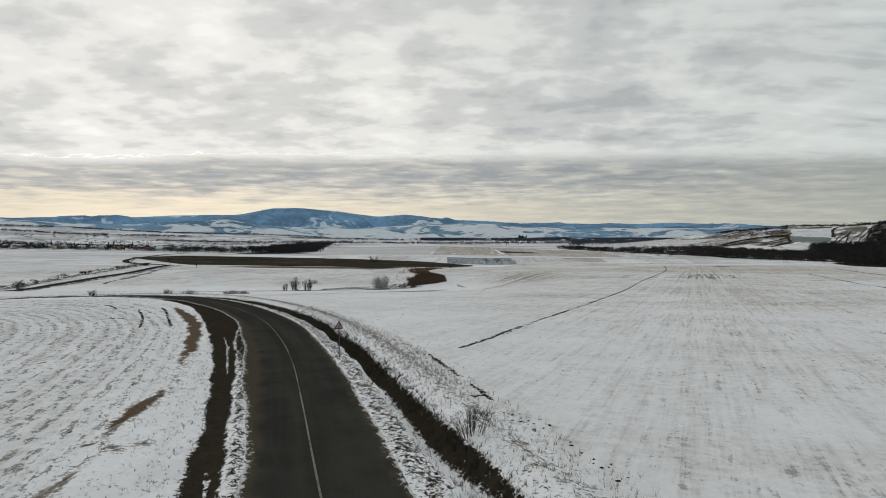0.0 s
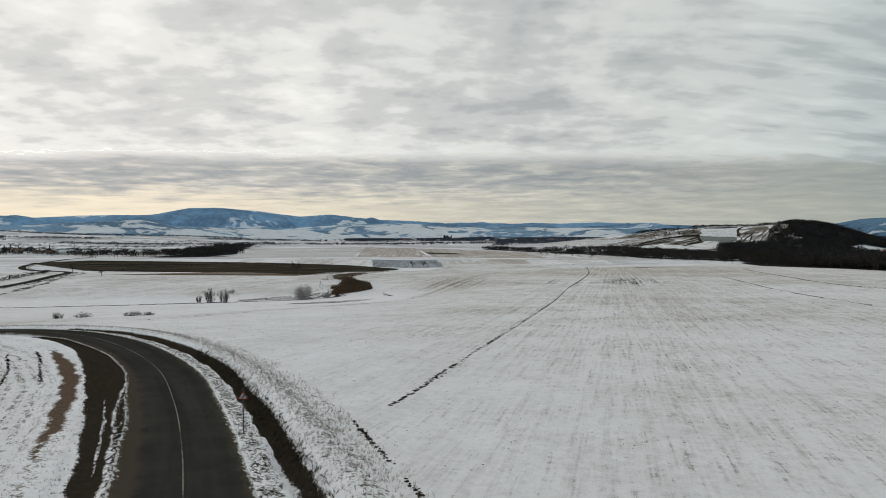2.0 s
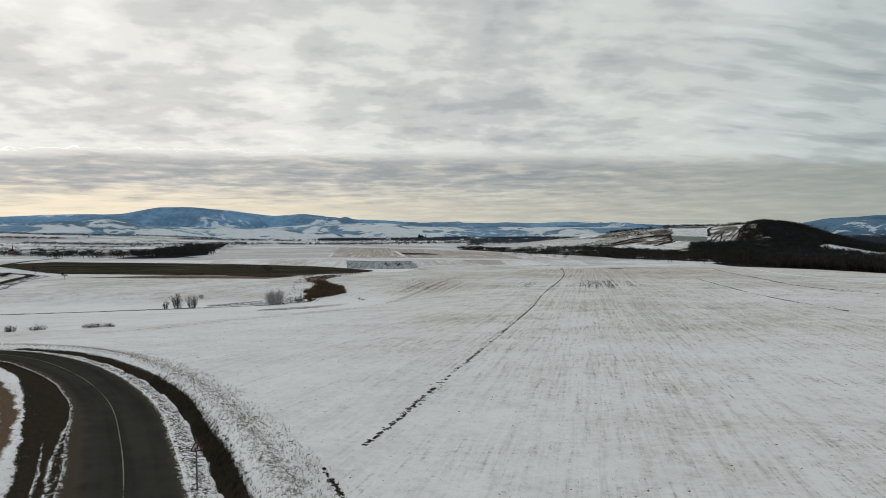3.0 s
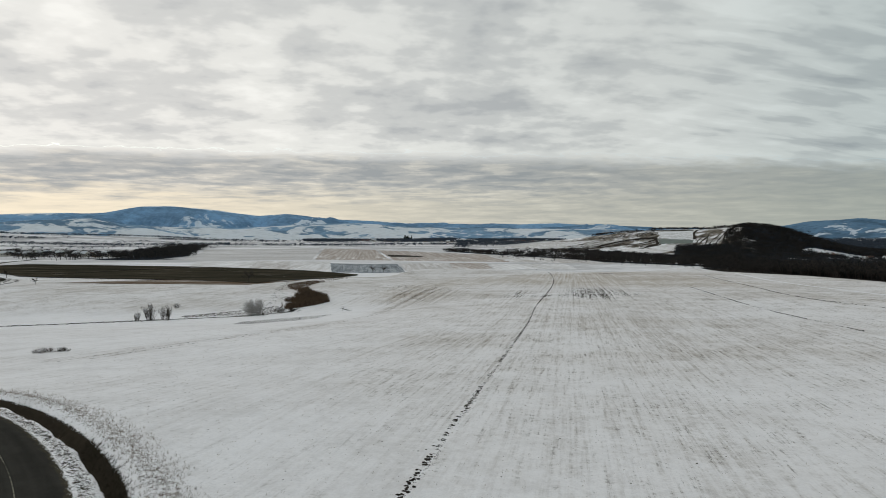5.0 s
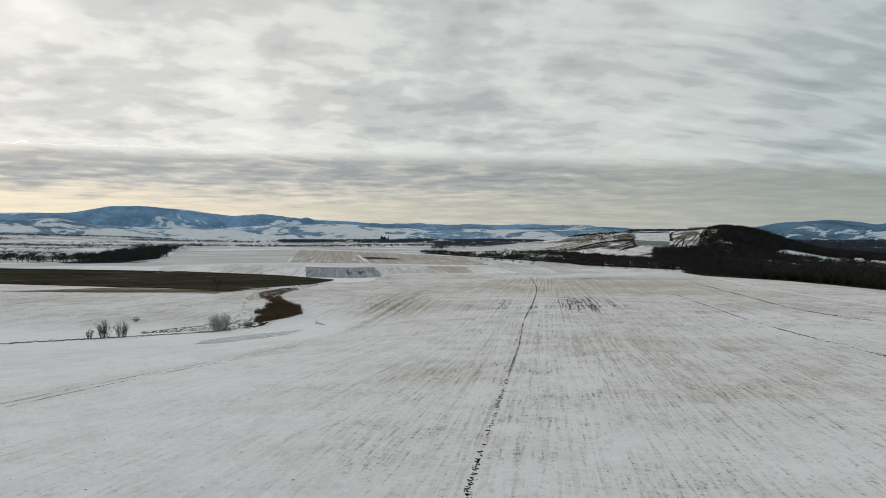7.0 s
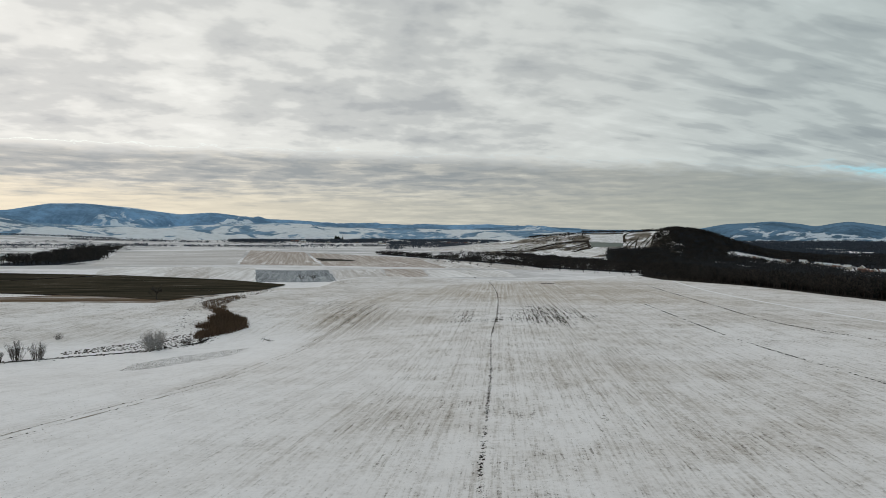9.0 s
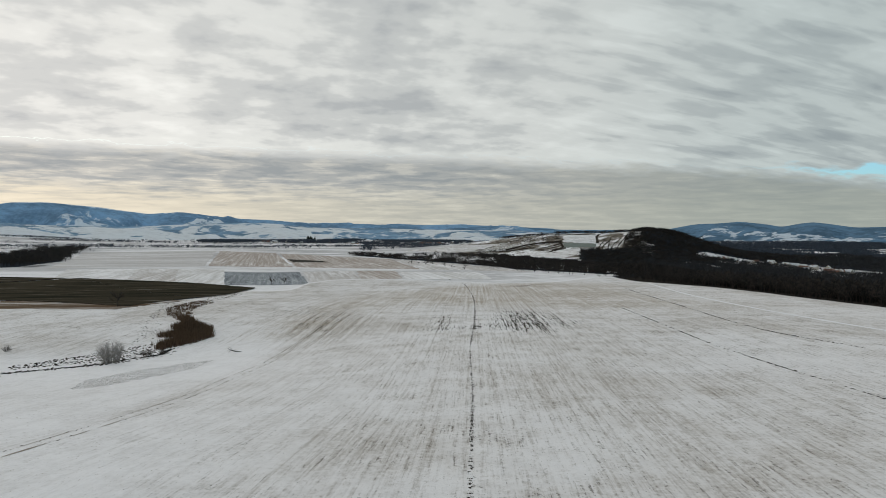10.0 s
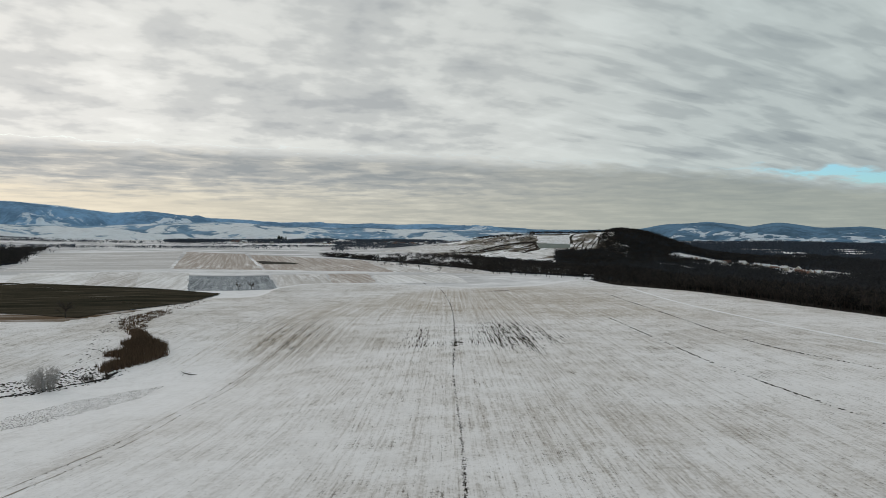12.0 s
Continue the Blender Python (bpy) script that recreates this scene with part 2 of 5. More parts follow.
# ---- materials ----
class Mat:
    """A small builder for node materials."""

    def __init__(self, name, rough=0.9):
        self.m = bpy.data.materials.new(name)
        self.m.use_nodes = True
        self.nt = self.m.node_tree
        self.bsdf = next(n for n in self.nt.nodes if n.type == "BSDF_PRINCIPLED")
        self.bsdf.inputs["Roughness"].default_value = rough
        self.bsdf.inputs["Specular IOR Level"].default_value = 0.0
        self._place = None

    def place(self):
        if self._place is None:
            self._place = self.nt.nodes.new("ShaderNodeNewGeometry").outputs["Position"]
        return self._place

    def attr(self, name):
        n = self.nt.nodes.new("ShaderNodeAttribute")
        n.attribute_name = name
        return n.outputs["Fac"]

    def vec(self, x, y, z=0.0):
        n = self.nt.nodes.new("ShaderNodeCombineXYZ")
        for i, v in enumerate((x, y, z)):
            self.put(n.inputs[i], v)
        return n.outputs[0]

    def put(self, socket, v):
        if isinstance(v, (int, float)):
            socket.default_value = v
        elif isinstance(v, tuple):
            socket.default_value = (*v, 1) if len(v) == 3 and len(socket.default_value) == 4 else v
        else:
            self.nt.links.new(v, socket)

    def math(self, op, a, b=None, c=None, clamp=False):
        n = self.nt.nodes.new("ShaderNodeMath")
        n.operation, n.use_clamp = op, clamp
        for i, v in enumerate((a, b, c)):
            if v is not None:
                self.put(n.inputs[i], v)
        return n.outputs[0]

    def noise(self, scale, detail=4, rough=0.55, vector=None, distort=0.0, stretch=None, turn=0.0):
        n = self.nt.nodes.new("ShaderNodeTexNoise")
        n.inputs["Scale"].default_value, n.inputs["Detail"].default_value = scale, detail
        n.inputs["Roughness"].default_value, n.inputs["Distortion"].default_value = rough, distort
        vector = self.place() if vector is None else vector
        if stretch:
            m = self.nt.nodes.new("ShaderNodeMapping")
            m.vector_type = "TEXTURE"
            m.inputs["Rotation"].default_value = (0, 0, radians(turn))
            m.inputs["Scale"].default_value = stretch
            self.nt.links.new(vector, m.inputs[0])
            vector = m.outputs[0]
        self.nt.links.new(vector, n.inputs["Vector"])
        return n.outputs[0]

    def step(self, v, a, b, lo=0.0, hi=1.0):
        n = self.nt.nodes.new("ShaderNodeMapRange")
        n.interpolation_type = "SMOOTHSTEP"
        self.put(n.inputs["Value"], v)
        for key, val in (("From Min", a), ("From Max", b), ("To Min", lo), ("To Max", hi)):
            self.put(n.inputs[key], val)
        return n.outputs["Result"]

    def mix(self, fac, a, b):
        n = self.nt.nodes.new("ShaderNodeMix")
        n.data_type = "RGBA"
        self.put(n.inputs[0], fac)
        self.put(n.inputs[6], a)
        self.put(n.inputs[7], b)
        return n.outputs[2]

    def island(self):
        return self.nt.nodes.new("ShaderNodeNewGeometry").outputs["Random Per Island"]

    def done(self, colour, bump=None, strength=0.4, distance=0.05, rough=None):
        self.put(self.bsdf.inputs["Base Color"], colour)
        if rough is not None:
            self.put(self.bsdf.inputs["Roughness"], rough)
        if bump is not None:
            b = self.nt.nodes.new("ShaderNodeBump")
            b.inputs["Strength"].default_value, b.inputs["Distance"].default_value = strength, distance
            self.nt.links.new(bump, b.inputs["Height"])
            self.nt.links.new(b.outputs[0], self.bsdf.inputs["Normal"])
        return self.m


SNOW = (0.905, 0.887, 0.905)
STRAW, RUST, SOIL, MUD = (0.225, 0.188, 0.155), (0.128, 0.076, 0.040), (0.060, 0.047, 0.035), (0.018, 0.017, 0.013)


def ground_material():
    m = Mat("snowy_ground", 0.85)
    across, along = m.attr("across"), m.attr("along")
    soil, straw, rows = m.attr("soil"), m.attr("straw"), m.attr("rows")
    streak = m.noise(0.95, 6, 0.70, m.vec(across, m.math("MULTIPLY", along, 0.010)), 0.15)
    dashes = m.noise(2.4, 5, 0.68, m.vec(across, m.math("MULTIPLY", along, 0.06)), 0.2)
    strokes = m.noise(2.1, 5, 0.7, m.vec(across, m.math("MULTIPLY", along, 0.065)), 0.2)
    patches = m.noise(0.020, 6, 0.62)
    spread = m.noise(0.11, 5, 0.6, distort=0.5)
    tufts = m.noise(1.4, 8, 0.74)
    grit = m.noise(5.5, 6, 0.72)
    # stubble that shows through the snow in broken rows
    show = m.math("ADD", m.math("MULTIPLY", streak, 0.34), m.math("MULTIPLY", dashes, 0.28))
    show = m.math("ADD", show, m.math("MULTIPLY", tufts, 0.38))
    show = m.math("ADD", show, m.math("MULTIPLY", m.math("SUBTRACT", patches, 0.5), 0.20))
    show = m.math("ADD", show, m.math("MULTIPLY", m.math("SUBTRACT", spread, 0.5), 0.14))
    stubble = m.math("MULTIPLY", m.step(show, 0.455, 0.640), rows)
    colour = m.mix(m.step(grit, 0.35, 0.7), SNOW, (0.810, 0.793, 0.820))
    # wind-packed, slightly dirty drifts
    drifts = m.math("ADD", m.math("MULTIPLY", m.noise(0.16, 6, 0.68, distort=0.6), 0.6), m.math("MULTIPLY", m.noise(0.9, 5, 0.7), 0.4))
    colour = m.mix(m.step(drifts, 0.42, 0.68, 0.0, 0.65), colour, (0.70, 0.680, 0.690))
    colour = m.mix(m.math("MULTIPLY", stubble, 0.68), colour, STRAW)
    veil = m.step(m.math("ADD", m.math("MULTIPLY", patches, 0.7), m.math("MULTIPLY", spread, 0.3)), 0.38, 0.66, 0.10, 0.30)
    tinge = m.math("MULTIPLY", veil, rows)
    tinge = m.math("MAXIMUM", tinge, m.math("MULTIPLY", m.attr("brown"), m.step(show, 0.36, 0.58)))
    colour = m.mix(tinge, colour, (0.40, 0.330, 0.255))
    fleck = m.math("ADD", m.math("MULTIPLY", m.noise(1.8, 7, 0.78), 0.55), m.math("MULTIPLY", dashes, 0.45))
    fleck = m.math("ADD", fleck, m.math("MULTIPLY", m.math("SUBTRACT", spread, 0.5), 0.20))
    flecks = m.math("MULTIPLY", m.step(fleck, 0.555, 0.620), m.math("MULTIPLY", rows, 0.78))
    colour = m.mix(flecks, colour, (0.105, 0.090, 0.074))
    hollow = m.math("MULTIPLY", m.attr("trough"), m.step(m.math("ADD", m.math("MULTIPLY", tufts, 0.6), m.math("MULTIPLY", dashes, 0.4)), 0.36, 0.60))
    colour = m.mix(m.math("MULTIPLY", hollow, 0.22), colour, (0.27, 0.245, 0.205))
    # narrow drill ridges that follow the bend, dark between the snowy crests
    drift = m.math("ADD", m.math("MULTIPLY", across, 6.6), m.math("MULTIPLY", m.noise(0.16, 4), 9.0))
    drill = m.noise(4.6, 5, 0.68, m.vec(across, m.math("MULTIPLY", along, 0.17)), 0.3)
    wave = m.math("ADD", m.math("MULTIPLY", m.math("SINE", drift), 0.20), m.math("MULTIPLY", m.math("SUBTRACT", tufts, 0.5), 2.0))
    wave = m.math("ADD", wave, m.math("MULTIPLY", m.math("SUBTRACT", drill, 0.5), 2.6))
    wave = m.math("ADD", wave, m.math("MULTIPLY", m.math("SUBTRACT", grit, 0.5), 2.2))
    wave = m.math("ADD", wave, m.math("MULTIPLY", m.math("SUBTRACT", streak, 0.5), 0.6))
    gaps = m.math("MULTIPLY", m.step(wave, 0.20, 0.44), m.attr("ridged"))
    colour = m.mix(m.math("MULTIPLY", gaps, 0.78), colour, m.mix(m.step(grit, 0.4, 0.6), (0.30, 0.285, 0.255), (0.17, 0.145, 0.11)))
    # thin snow and bare strips on the far plain
    plain = m.attr("plain")
    strips = m.noise(0.011, 6, 0.66, stretch=(2.6, 1.0, 1.0), turn=-12)
    bits = m.noise(0.05, 5, 0.7)
    far = m.math("ADD", m.math("MULTIPLY", strips, 0.7), m.math("MULTIPLY", bits, 0.3))
    colour = m.mix(m.math("MULTIPLY", m.step(far, 0.40, 0.58), m.math("MULTIPLY", plain, 0.70)), colour, (0.30, 0.285, 0.29))
    # dry grass, ragged
    crumbs = m.noise(14.0, 4, 0.7)
    rusty = m.math("ADD", m.math("MULTIPLY", m.attr("rust"), 1.5), 0.5)
    straw = m.math("MAXIMUM", straw, m.math("MINIMUM", rusty, 1.5))
    ragged = m.math("ADD", straw, m.math("MULTIPLY", m.math("SUBTRACT", tufts, 0.5), 1.6))
    ragged = m.math("ADD", ragged, m.math("MULTIPLY", m.math("SUBTRACT", grit, 0.5), 1.5))
    grass = m.step(ragged, 0.48, 0.70)
    rustier = m.step(m.math("ADD", straw, m.math("MULTIPLY", m.math("SUBTRACT", m.noise(0.6, 4), 0.5), 0.6)), 0.55, 0.85)
    colour = m.mix(m.math("MULTIPLY", grass, m.math("ADD", m.math("MULTIPLY", rustier, 0.16), 0.80)), colour, m.mix(rustier, STRAW, m.mix(m.step(grit, 0.35, 0.65), RUST, (0.075, 0.047, 0.030))))
    # bare earth, ragged
    band = m.math("ADD", m.math("MULTIPLY", m.attr("mud"), 1.9), 0.5)
    bare = m.math("MAXIMUM", soil, m.math("MINIMUM", band, 1.05))
    bare = m.math("ADD", bare, m.math("MULTIPLY", m.math("SUBTRACT", tufts, 0.5), 0.75))
    bare = m.math("ADD", bare, m.math("MULTIPLY", m.math("SUBTRACT", grit, 0.5), 1.35))
    bare = m.math("ADD", bare, m.math("MULTIPLY", m.math("SUBTRACT", crumbs, 0.5), 0.7))
    bare = m.math("ADD", bare, m.math("MULTIPLY", m.attr("furrow"), m.step(m.math("ADD", m.math("MULTIPLY", strokes, 0.62), m.math("MULTIPLY", streak, 0.38)), 0.43, 0.58, -0.25, 1.15)))
    bare = m.step(bare, 0.46, 0.56)
    colour = m.mix(bare, colour, m.mix(m.noise(2.5, 6, 0.7), MUD, SOIL))
    # forest floor: haze put into its colour, bluer out on the plain
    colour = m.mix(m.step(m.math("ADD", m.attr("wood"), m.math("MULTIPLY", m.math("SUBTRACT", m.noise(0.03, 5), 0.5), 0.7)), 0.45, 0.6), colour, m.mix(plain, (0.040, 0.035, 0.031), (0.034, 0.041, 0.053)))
    relief = m.math("ADD", m.math("MULTIPLY", tufts, 0.6), m.math("MULTIPLY", streak, 0.7))
    relief = m.math("SUBTRACT", relief, m.math("MULTIPLY", gaps, 0.9))
    return m.done(colour, m.math("ADD", relief, m.math("MULTIPLY", grit, 0.3)), 0.6, 0.10)


def field_material(name, cover, thin, turn, amount, width=2.0, mottle=0.12):
    """A far field: snow over the given ground, thinner along straight rows. amount: how much of the ground shows."""
    m = Mat(name, 0.9)
    rows = m.noise(0.8, 4, 0.7, stretch=(width, width * 90, 1), turn=turn)
    wide = m.noise(0.5, 3, 0.5, stretch=(width * 4, width * 160, 1), turn=turn)
    spots = m.noise(0.25, 6, 0.72, stretch=(1.0, 5.0, 1.0), turn=turn)
    fine = m.noise(0.6, 5, 0.75, stretch=(1.0, 7.0, 1.0), turn=turn)
    show = m.math("ADD", m.math("MULTIPLY", rows, 0.55 - mottle), m.math("MULTIPLY", wide, 0.45 - mottle))
    show = m.math("ADD", show, m.math("MULTIPLY", spots, 2 * mottle))
    show = m.math("ADD", show, (amount - 0.5) * 0.42)
    fac = m.step(show, 0.36, 0.62)
    colour = m.mix(fac, SNOW, thin)
    deep = m.math("ADD", m.math("MULTIPLY", fine, 0.5), m.math("MULTIPLY", rows, 0.5))
    deep = m.math("MULTIPLY", m.step(m.math("ADD", deep, (amount - 0.5) * 0.25), 0.47, 0.62), cover[3])
    colour = m.mix(m.math("MULTIPLY", deep, fac), colour, cover[:3])
    return m.done(colour, m.math("ADD", rows, fine), 0.4, 0.15)


def heath_material():
    m = Mat("dark_heath", 0.95)
    bands = m.noise(0.05, 6, 0.68, stretch=(4.0, 1.0, 1.0), turn=-8)
    streaks = m.noise(0.20, 6, 0.72, stretch=(7.0, 1.6, 1.0), turn=-8)
    clumps = m.noise(0.8, 5, 0.75)
    tone = m.math("ADD", m.math("MULTIPLY", bands, 0.5), m.math("MULTIPLY", streaks, 0.5))
    colour = m.mix(m.step(tone, 0.36, 0.62), (0.019, 0.020, 0.015), (0.074, 0.061, 0.045))
    colour = m.mix(m.math("MULTIPLY", m.step(clumps, 0.45, 0.68), 0.5), colour, (0.022, 0.022, 0.015))
    snow = m.math("ADD", m.math("MULTIPLY", streaks, 0.65), m.math("MULTIPLY", bands, 0.35))
    colour = m.mix(m.math("MULTIPLY", m.step(snow, 0.560, 0.65), 0.55), colour, (0.30, 0.28, 0.26))
    return m.done(colour, clumps, 0.6, 0.3)


def ploughed_material():
    m = Mat("ploughed_field", 0.9)
    clumps = m.noise(1.3, 5, 0.75, stretch=(1.0, 8.0, 1.0), turn=-3)
    rows = m.noise(0.8, 4, 0.7, stretch=(2.5, 120.0, 1.0), turn=-3)
    wide = m.noise(0.03, 4, 0.6)
    v = m.math("ADD", m.math("MULTIPLY", clumps, 0.62), m.math("MULTIPLY", rows, 0.26))
    v = m.math("ADD", v, m.math("MULTIPLY", wide, 0.12))
    colour = m.mix(m.step(v, 0.40, 0.57), (0.50, 0.52, 0.55), (0.15, 0.162, 0.18))
    return m.done(colour, clumps, 0.6, 0.2)


def road_material():
    m = Mat("asphalt", 0.82)
    across, along = m.attr("across"), m.attr("along")
    lane = m.vec(across, m.math("MULTIPLY", along, 0.05))
    worn = m.noise(0.9, 4, 0.55, lane)
    grit = m.noise(22, 4, 0.7)
    blotch = m.noise(0.5, 6, 0.65)
    tone = m.math("ADD", m.math("MULTIPLY", worn, 0.6), m.math("MULTIPLY", blotch, 0.4))
    colour = m.mix(m.step(tone, 0.36, 0.64), (0.031, 0.029, 0.026), (0.049, 0.046, 0.041))
    colour = m.mix(m.math("MULTIPLY", m.step(grit, 0.4, 0.75), 0.3), colour, (0.075, 0.072, 0.066))
    dirt = m.math("ADD", m.math("ABSOLUTE", m.math("SUBTRACT", across, 0.45)), m.math("MULTIPLY", blotch, 1.1))
    colour = m.mix(m.math("MULTIPLY", m.step(dirt, 2.45, 3.1), 0.8), colour, (0.075, 0.060, 0.047))
    rim = m.attr("edge")
    crumble = m.noise(2.2, 6, 0.72, m.vec(across, m.math("MULTIPLY", along, 0.4)))
    flecks = m.noise(4.5, 6, 0.75, m.vec(across, m.math("MULTIPLY", along, 0.5)))
    worn_rim = m.math("SUBTRACT", rim, m.math("MULTIPLY", m.math("SUBTRACT", crumble, 0.5), 1.7))
    colour = m.mix(m.math("MULTIPLY", m.step(worn_rim, 0.10, 0.50, 1.0, 0.0), 0.7), colour, m.mix(m.step(grit, 0.4, 0.6), (0.050, 0.041, 0.028), (0.105, 0.088, 0.062)))
    snow_rim = m.math("SUBTRACT", rim, m.math("MULTIPLY", m.math("SUBTRACT", flecks, 0.5), 1.5))
    colour = m.mix(m.math("MULTIPLY", m.step(snow_rim, 0.02, 0.12, 1.0, 0.0), 0.85), colour, (0.66, 0.65, 0.65))
    seam = m.step(m.math("ABSOLUTE", m.math("SUBTRACT", across, m.math("MULTIPLY", m.noise(0.4, 3), 0.2))), 0.0, 0.04)
    colour = m.mix(m.math("MULTIPLY", m.math("SUBTRACT", 1.0, seam), 0.5), colour, (0.03, 0.03, 0.028))
    return m.done(colour, m.math("ADD", grit, m.math("MULTIPLY", blotch, 1.5)), 0.35, 0.02, m.step(tone, 0.3, 0.7, 0.7, 0.9))


def paint_material():
    m = Mat("worn_road_paint", 0.7)
    chips = m.noise(5.0, 6, 0.7)
    along = m.attr("along")
    gone = m.noise(0.16, 3, 0.6, m.vec(along, 0.0))
    wear = m.math("ADD", m.math("MULTIPLY", chips, 0.5), m.math("MULTIPLY", gone, 0.6))
    return m.done(m.mix(m.step(wear, 0.50, 0.66), (0.22, 0.205, 0.165), (0.045, 0.043, 0.038)))


def plain_material(name, a, b, scale=1.0, rough=0.9, bump=0.3, metal=0.0):
    m = Mat(name, rough)
    n = m.noise(scale, 6, 0.65)
    big = m.noise(scale * 0.17, 3, 0.5)
    m.bsdf.inputs["Metallic"].default_value = metal
    return m.done(m.mix(m.step(m.math("ADD", m.math("MULTIPLY", n, 0.65), m.math("MULTIPLY", big, 0.35)), 0.35, 0.65), a, b), n, bump, 0.05)


def piece_material(name, a, b, rough=0.95):
    """For joined twigs, clods and blades: one tone a piece."""
    m = Mat(name, rough)
    return m.done(m.mix(m.step(m.math("ADD", m.math("MULTIPLY", m.island(), 0.6), m.math("MULTIPLY", m.noise(0.05, 3), 0.4)), 0.2, 0.8), a, b))


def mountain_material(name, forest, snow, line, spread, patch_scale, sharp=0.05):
    """Wooded slopes with snowy clearings, distance haze put into both colours; the clearings spread with the attribute
    open.
    """
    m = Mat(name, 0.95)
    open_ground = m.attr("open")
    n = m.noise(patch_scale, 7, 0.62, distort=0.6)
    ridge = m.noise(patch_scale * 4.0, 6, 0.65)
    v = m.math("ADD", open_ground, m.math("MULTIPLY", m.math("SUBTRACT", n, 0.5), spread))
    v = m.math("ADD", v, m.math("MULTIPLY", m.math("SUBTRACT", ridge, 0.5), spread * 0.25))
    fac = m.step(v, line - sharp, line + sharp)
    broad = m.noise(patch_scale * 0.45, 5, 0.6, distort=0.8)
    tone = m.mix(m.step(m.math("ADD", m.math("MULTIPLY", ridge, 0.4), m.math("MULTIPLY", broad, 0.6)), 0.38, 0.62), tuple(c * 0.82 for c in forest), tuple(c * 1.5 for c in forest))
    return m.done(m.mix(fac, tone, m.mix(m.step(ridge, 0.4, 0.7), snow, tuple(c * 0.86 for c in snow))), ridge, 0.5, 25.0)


# ---- mesh helpers ----
def mesh_object(name, verts, faces, material=None, parent=None, label="", smooth_faces=False):
    data = bpy.data.meshes.new(name)
    if isinstance(faces, np.ndarray):
        sides = faces.shape[1]
        data.vertices.add(len(verts))
        data.vertices.foreach_set("co", np.asarray(verts, np.float32).ravel())
        data.loops.add(faces.size)
        data.loops.foreach_set("vertex_index", faces.astype(np.int32).ravel())
        data.polygons.add(len(faces))
        data.polygons.foreach_set("loop_start", np.arange(0, faces.size, sides, dtype=np.int32))
        data.update(calc_edges=True)
    else:
        data.from_pydata(verts, [], faces)
    if material:
        data.materials.append(material)
    if smooth_faces:
        data.shade_smooth()
    ob = new(name, data)
    if parent:
        ob.parent = parent
    if label:
        ob["label"] = label
    return ob


def part(name, bm, material, parent, label=""):
    data = bpy.data.meshes.new(name)
    bm.to_mesh(data)
    bm.free()
    data.materials.append(material)
    ob = new(name, data)
    ob.parent = parent
    if label:
        ob["label"] = label
    return ob


def set_attr(ob, name, values):
    ob.data.attributes.new(name, "FLOAT", "POINT").data.foreach_set("value", np.asarray(values, np.float32).ravel())


def grid_faces(rows, cols):
    i = np.arange(rows * cols).reshape(rows, cols)
    return np.stack([i[:-1, :-1], i[:-1, 1:], i[1:, 1:], i[1:, :-1]], -1).reshape(-1, 4)


def ribbon(name, line, left, right, lift, material, across=8, parent=None, ragged=0.0, seed=0, thick=0.0):
    """A strip draped on the ground along a line, between two offsets to its right."""
    rng = np.random.default_rng(seed)
    normal = normals_of(line)
    n = len(line)
    wob = np.convolve(rng.normal(0, 1, (n + 8)), np.ones(5) / 5, "same")[4:n + 4] * ragged
    wob2 = np.convolve(rng.normal(0, 1, (n + 8)), np.ones(5) / 5, "same")[4:n + 4] * ragged
    lo, hi = left + wob, right + wob2
    k = np.linspace(0, 1, across)
    off = lo[:, None] * (1 - k) + hi[:, None] * k
    x, y = line[:, None, 0] + normal[:, None, 0] * off, line[:, None, 1] + normal[:, None, 1] * off
    z = ground_z(x, y) + lift
    ob = mesh_object(name, np.stack([x, y, z], -1).reshape(-1, 3), grid_faces(n, across)[:, ::-1], material, parent, smooth_faces=True)
    set_attr(ob, "across", off)
    set_attr(ob, "edge", np.minimum(off - lo[:, None], hi[:, None] - off))
    set_attr(ob, "along", np.broadcast_to((np.arange(n) * np.linalg.norm(line[1] - line[0]))[:, None], off.shape))
    return ob


def patch(name, corners, lift, material, cells=24, label="", category="field", wobble=1.5, seed=0, kind="structure", rim=0.06):
    """A field draped on the land between four corners, with slightly uneven borders."""
    a, b, c, d = (np.array(p, float) for p in corners)
    u, v = np.meshgrid(np.linspace(0, 1, cells), np.linspace(0, 1, cells))
    p = ((1 - u) * (1 - v))[..., None] * a + (u * (1 - v))[..., None] * b + (u * v)[..., None] * c + ((1 - u) * v)[..., None] * d
    border = np.minimum.reduce([u, 1 - u, v, 1 - v]) < 1e-6
    rng = np.random.default_rng(seed)
    p = p + rng.normal(0, wobble, p.shape) * border[..., None] * 0.5
    z = ground_z(p[..., 0], p[..., 1], False) + np.where(border, rim, lift)
    ob = mesh_object(name, np.concatenate([p, z[..., None]], -1).reshape(-1, 3), grid_faces(cells, cells), material, smooth_faces=True)
    return tagged(ob, label, category, kind=kind)


def tube(points, radii, sides=4):
    """A tapered tube: vertices and faces."""
    points = np.array(points, float)
    verts, faces = [], []
    for i, (p, r) in enumerate(zip(points, radii)):
        d = points[min(i + 1, len(points) - 1)] - points[max(i - 1, 0)]
        d /= np.linalg.norm(d) + 1e-9
        side = np.cross(d, (0.3, 0.2, 1.0) if abs(d[2]) < 0.9 else (1.0, 0.1, 0.0))
        side /= np.linalg.norm(side)
        up = np.cross(side, d)
        for k in range(sides):
            a = 2 * math.pi * k / sides
            verts.append(p + r * (math.cos(a) * side + math.sin(a) * up))
    for i in range(len(points) - 1):
        for k in range(sides):
            faces.append((i * sides + k, i * sides + (k + 1) % sides, (i + 1) * sides + (k + 1) % sides, (i + 1) * sides + k))
    return verts, faces


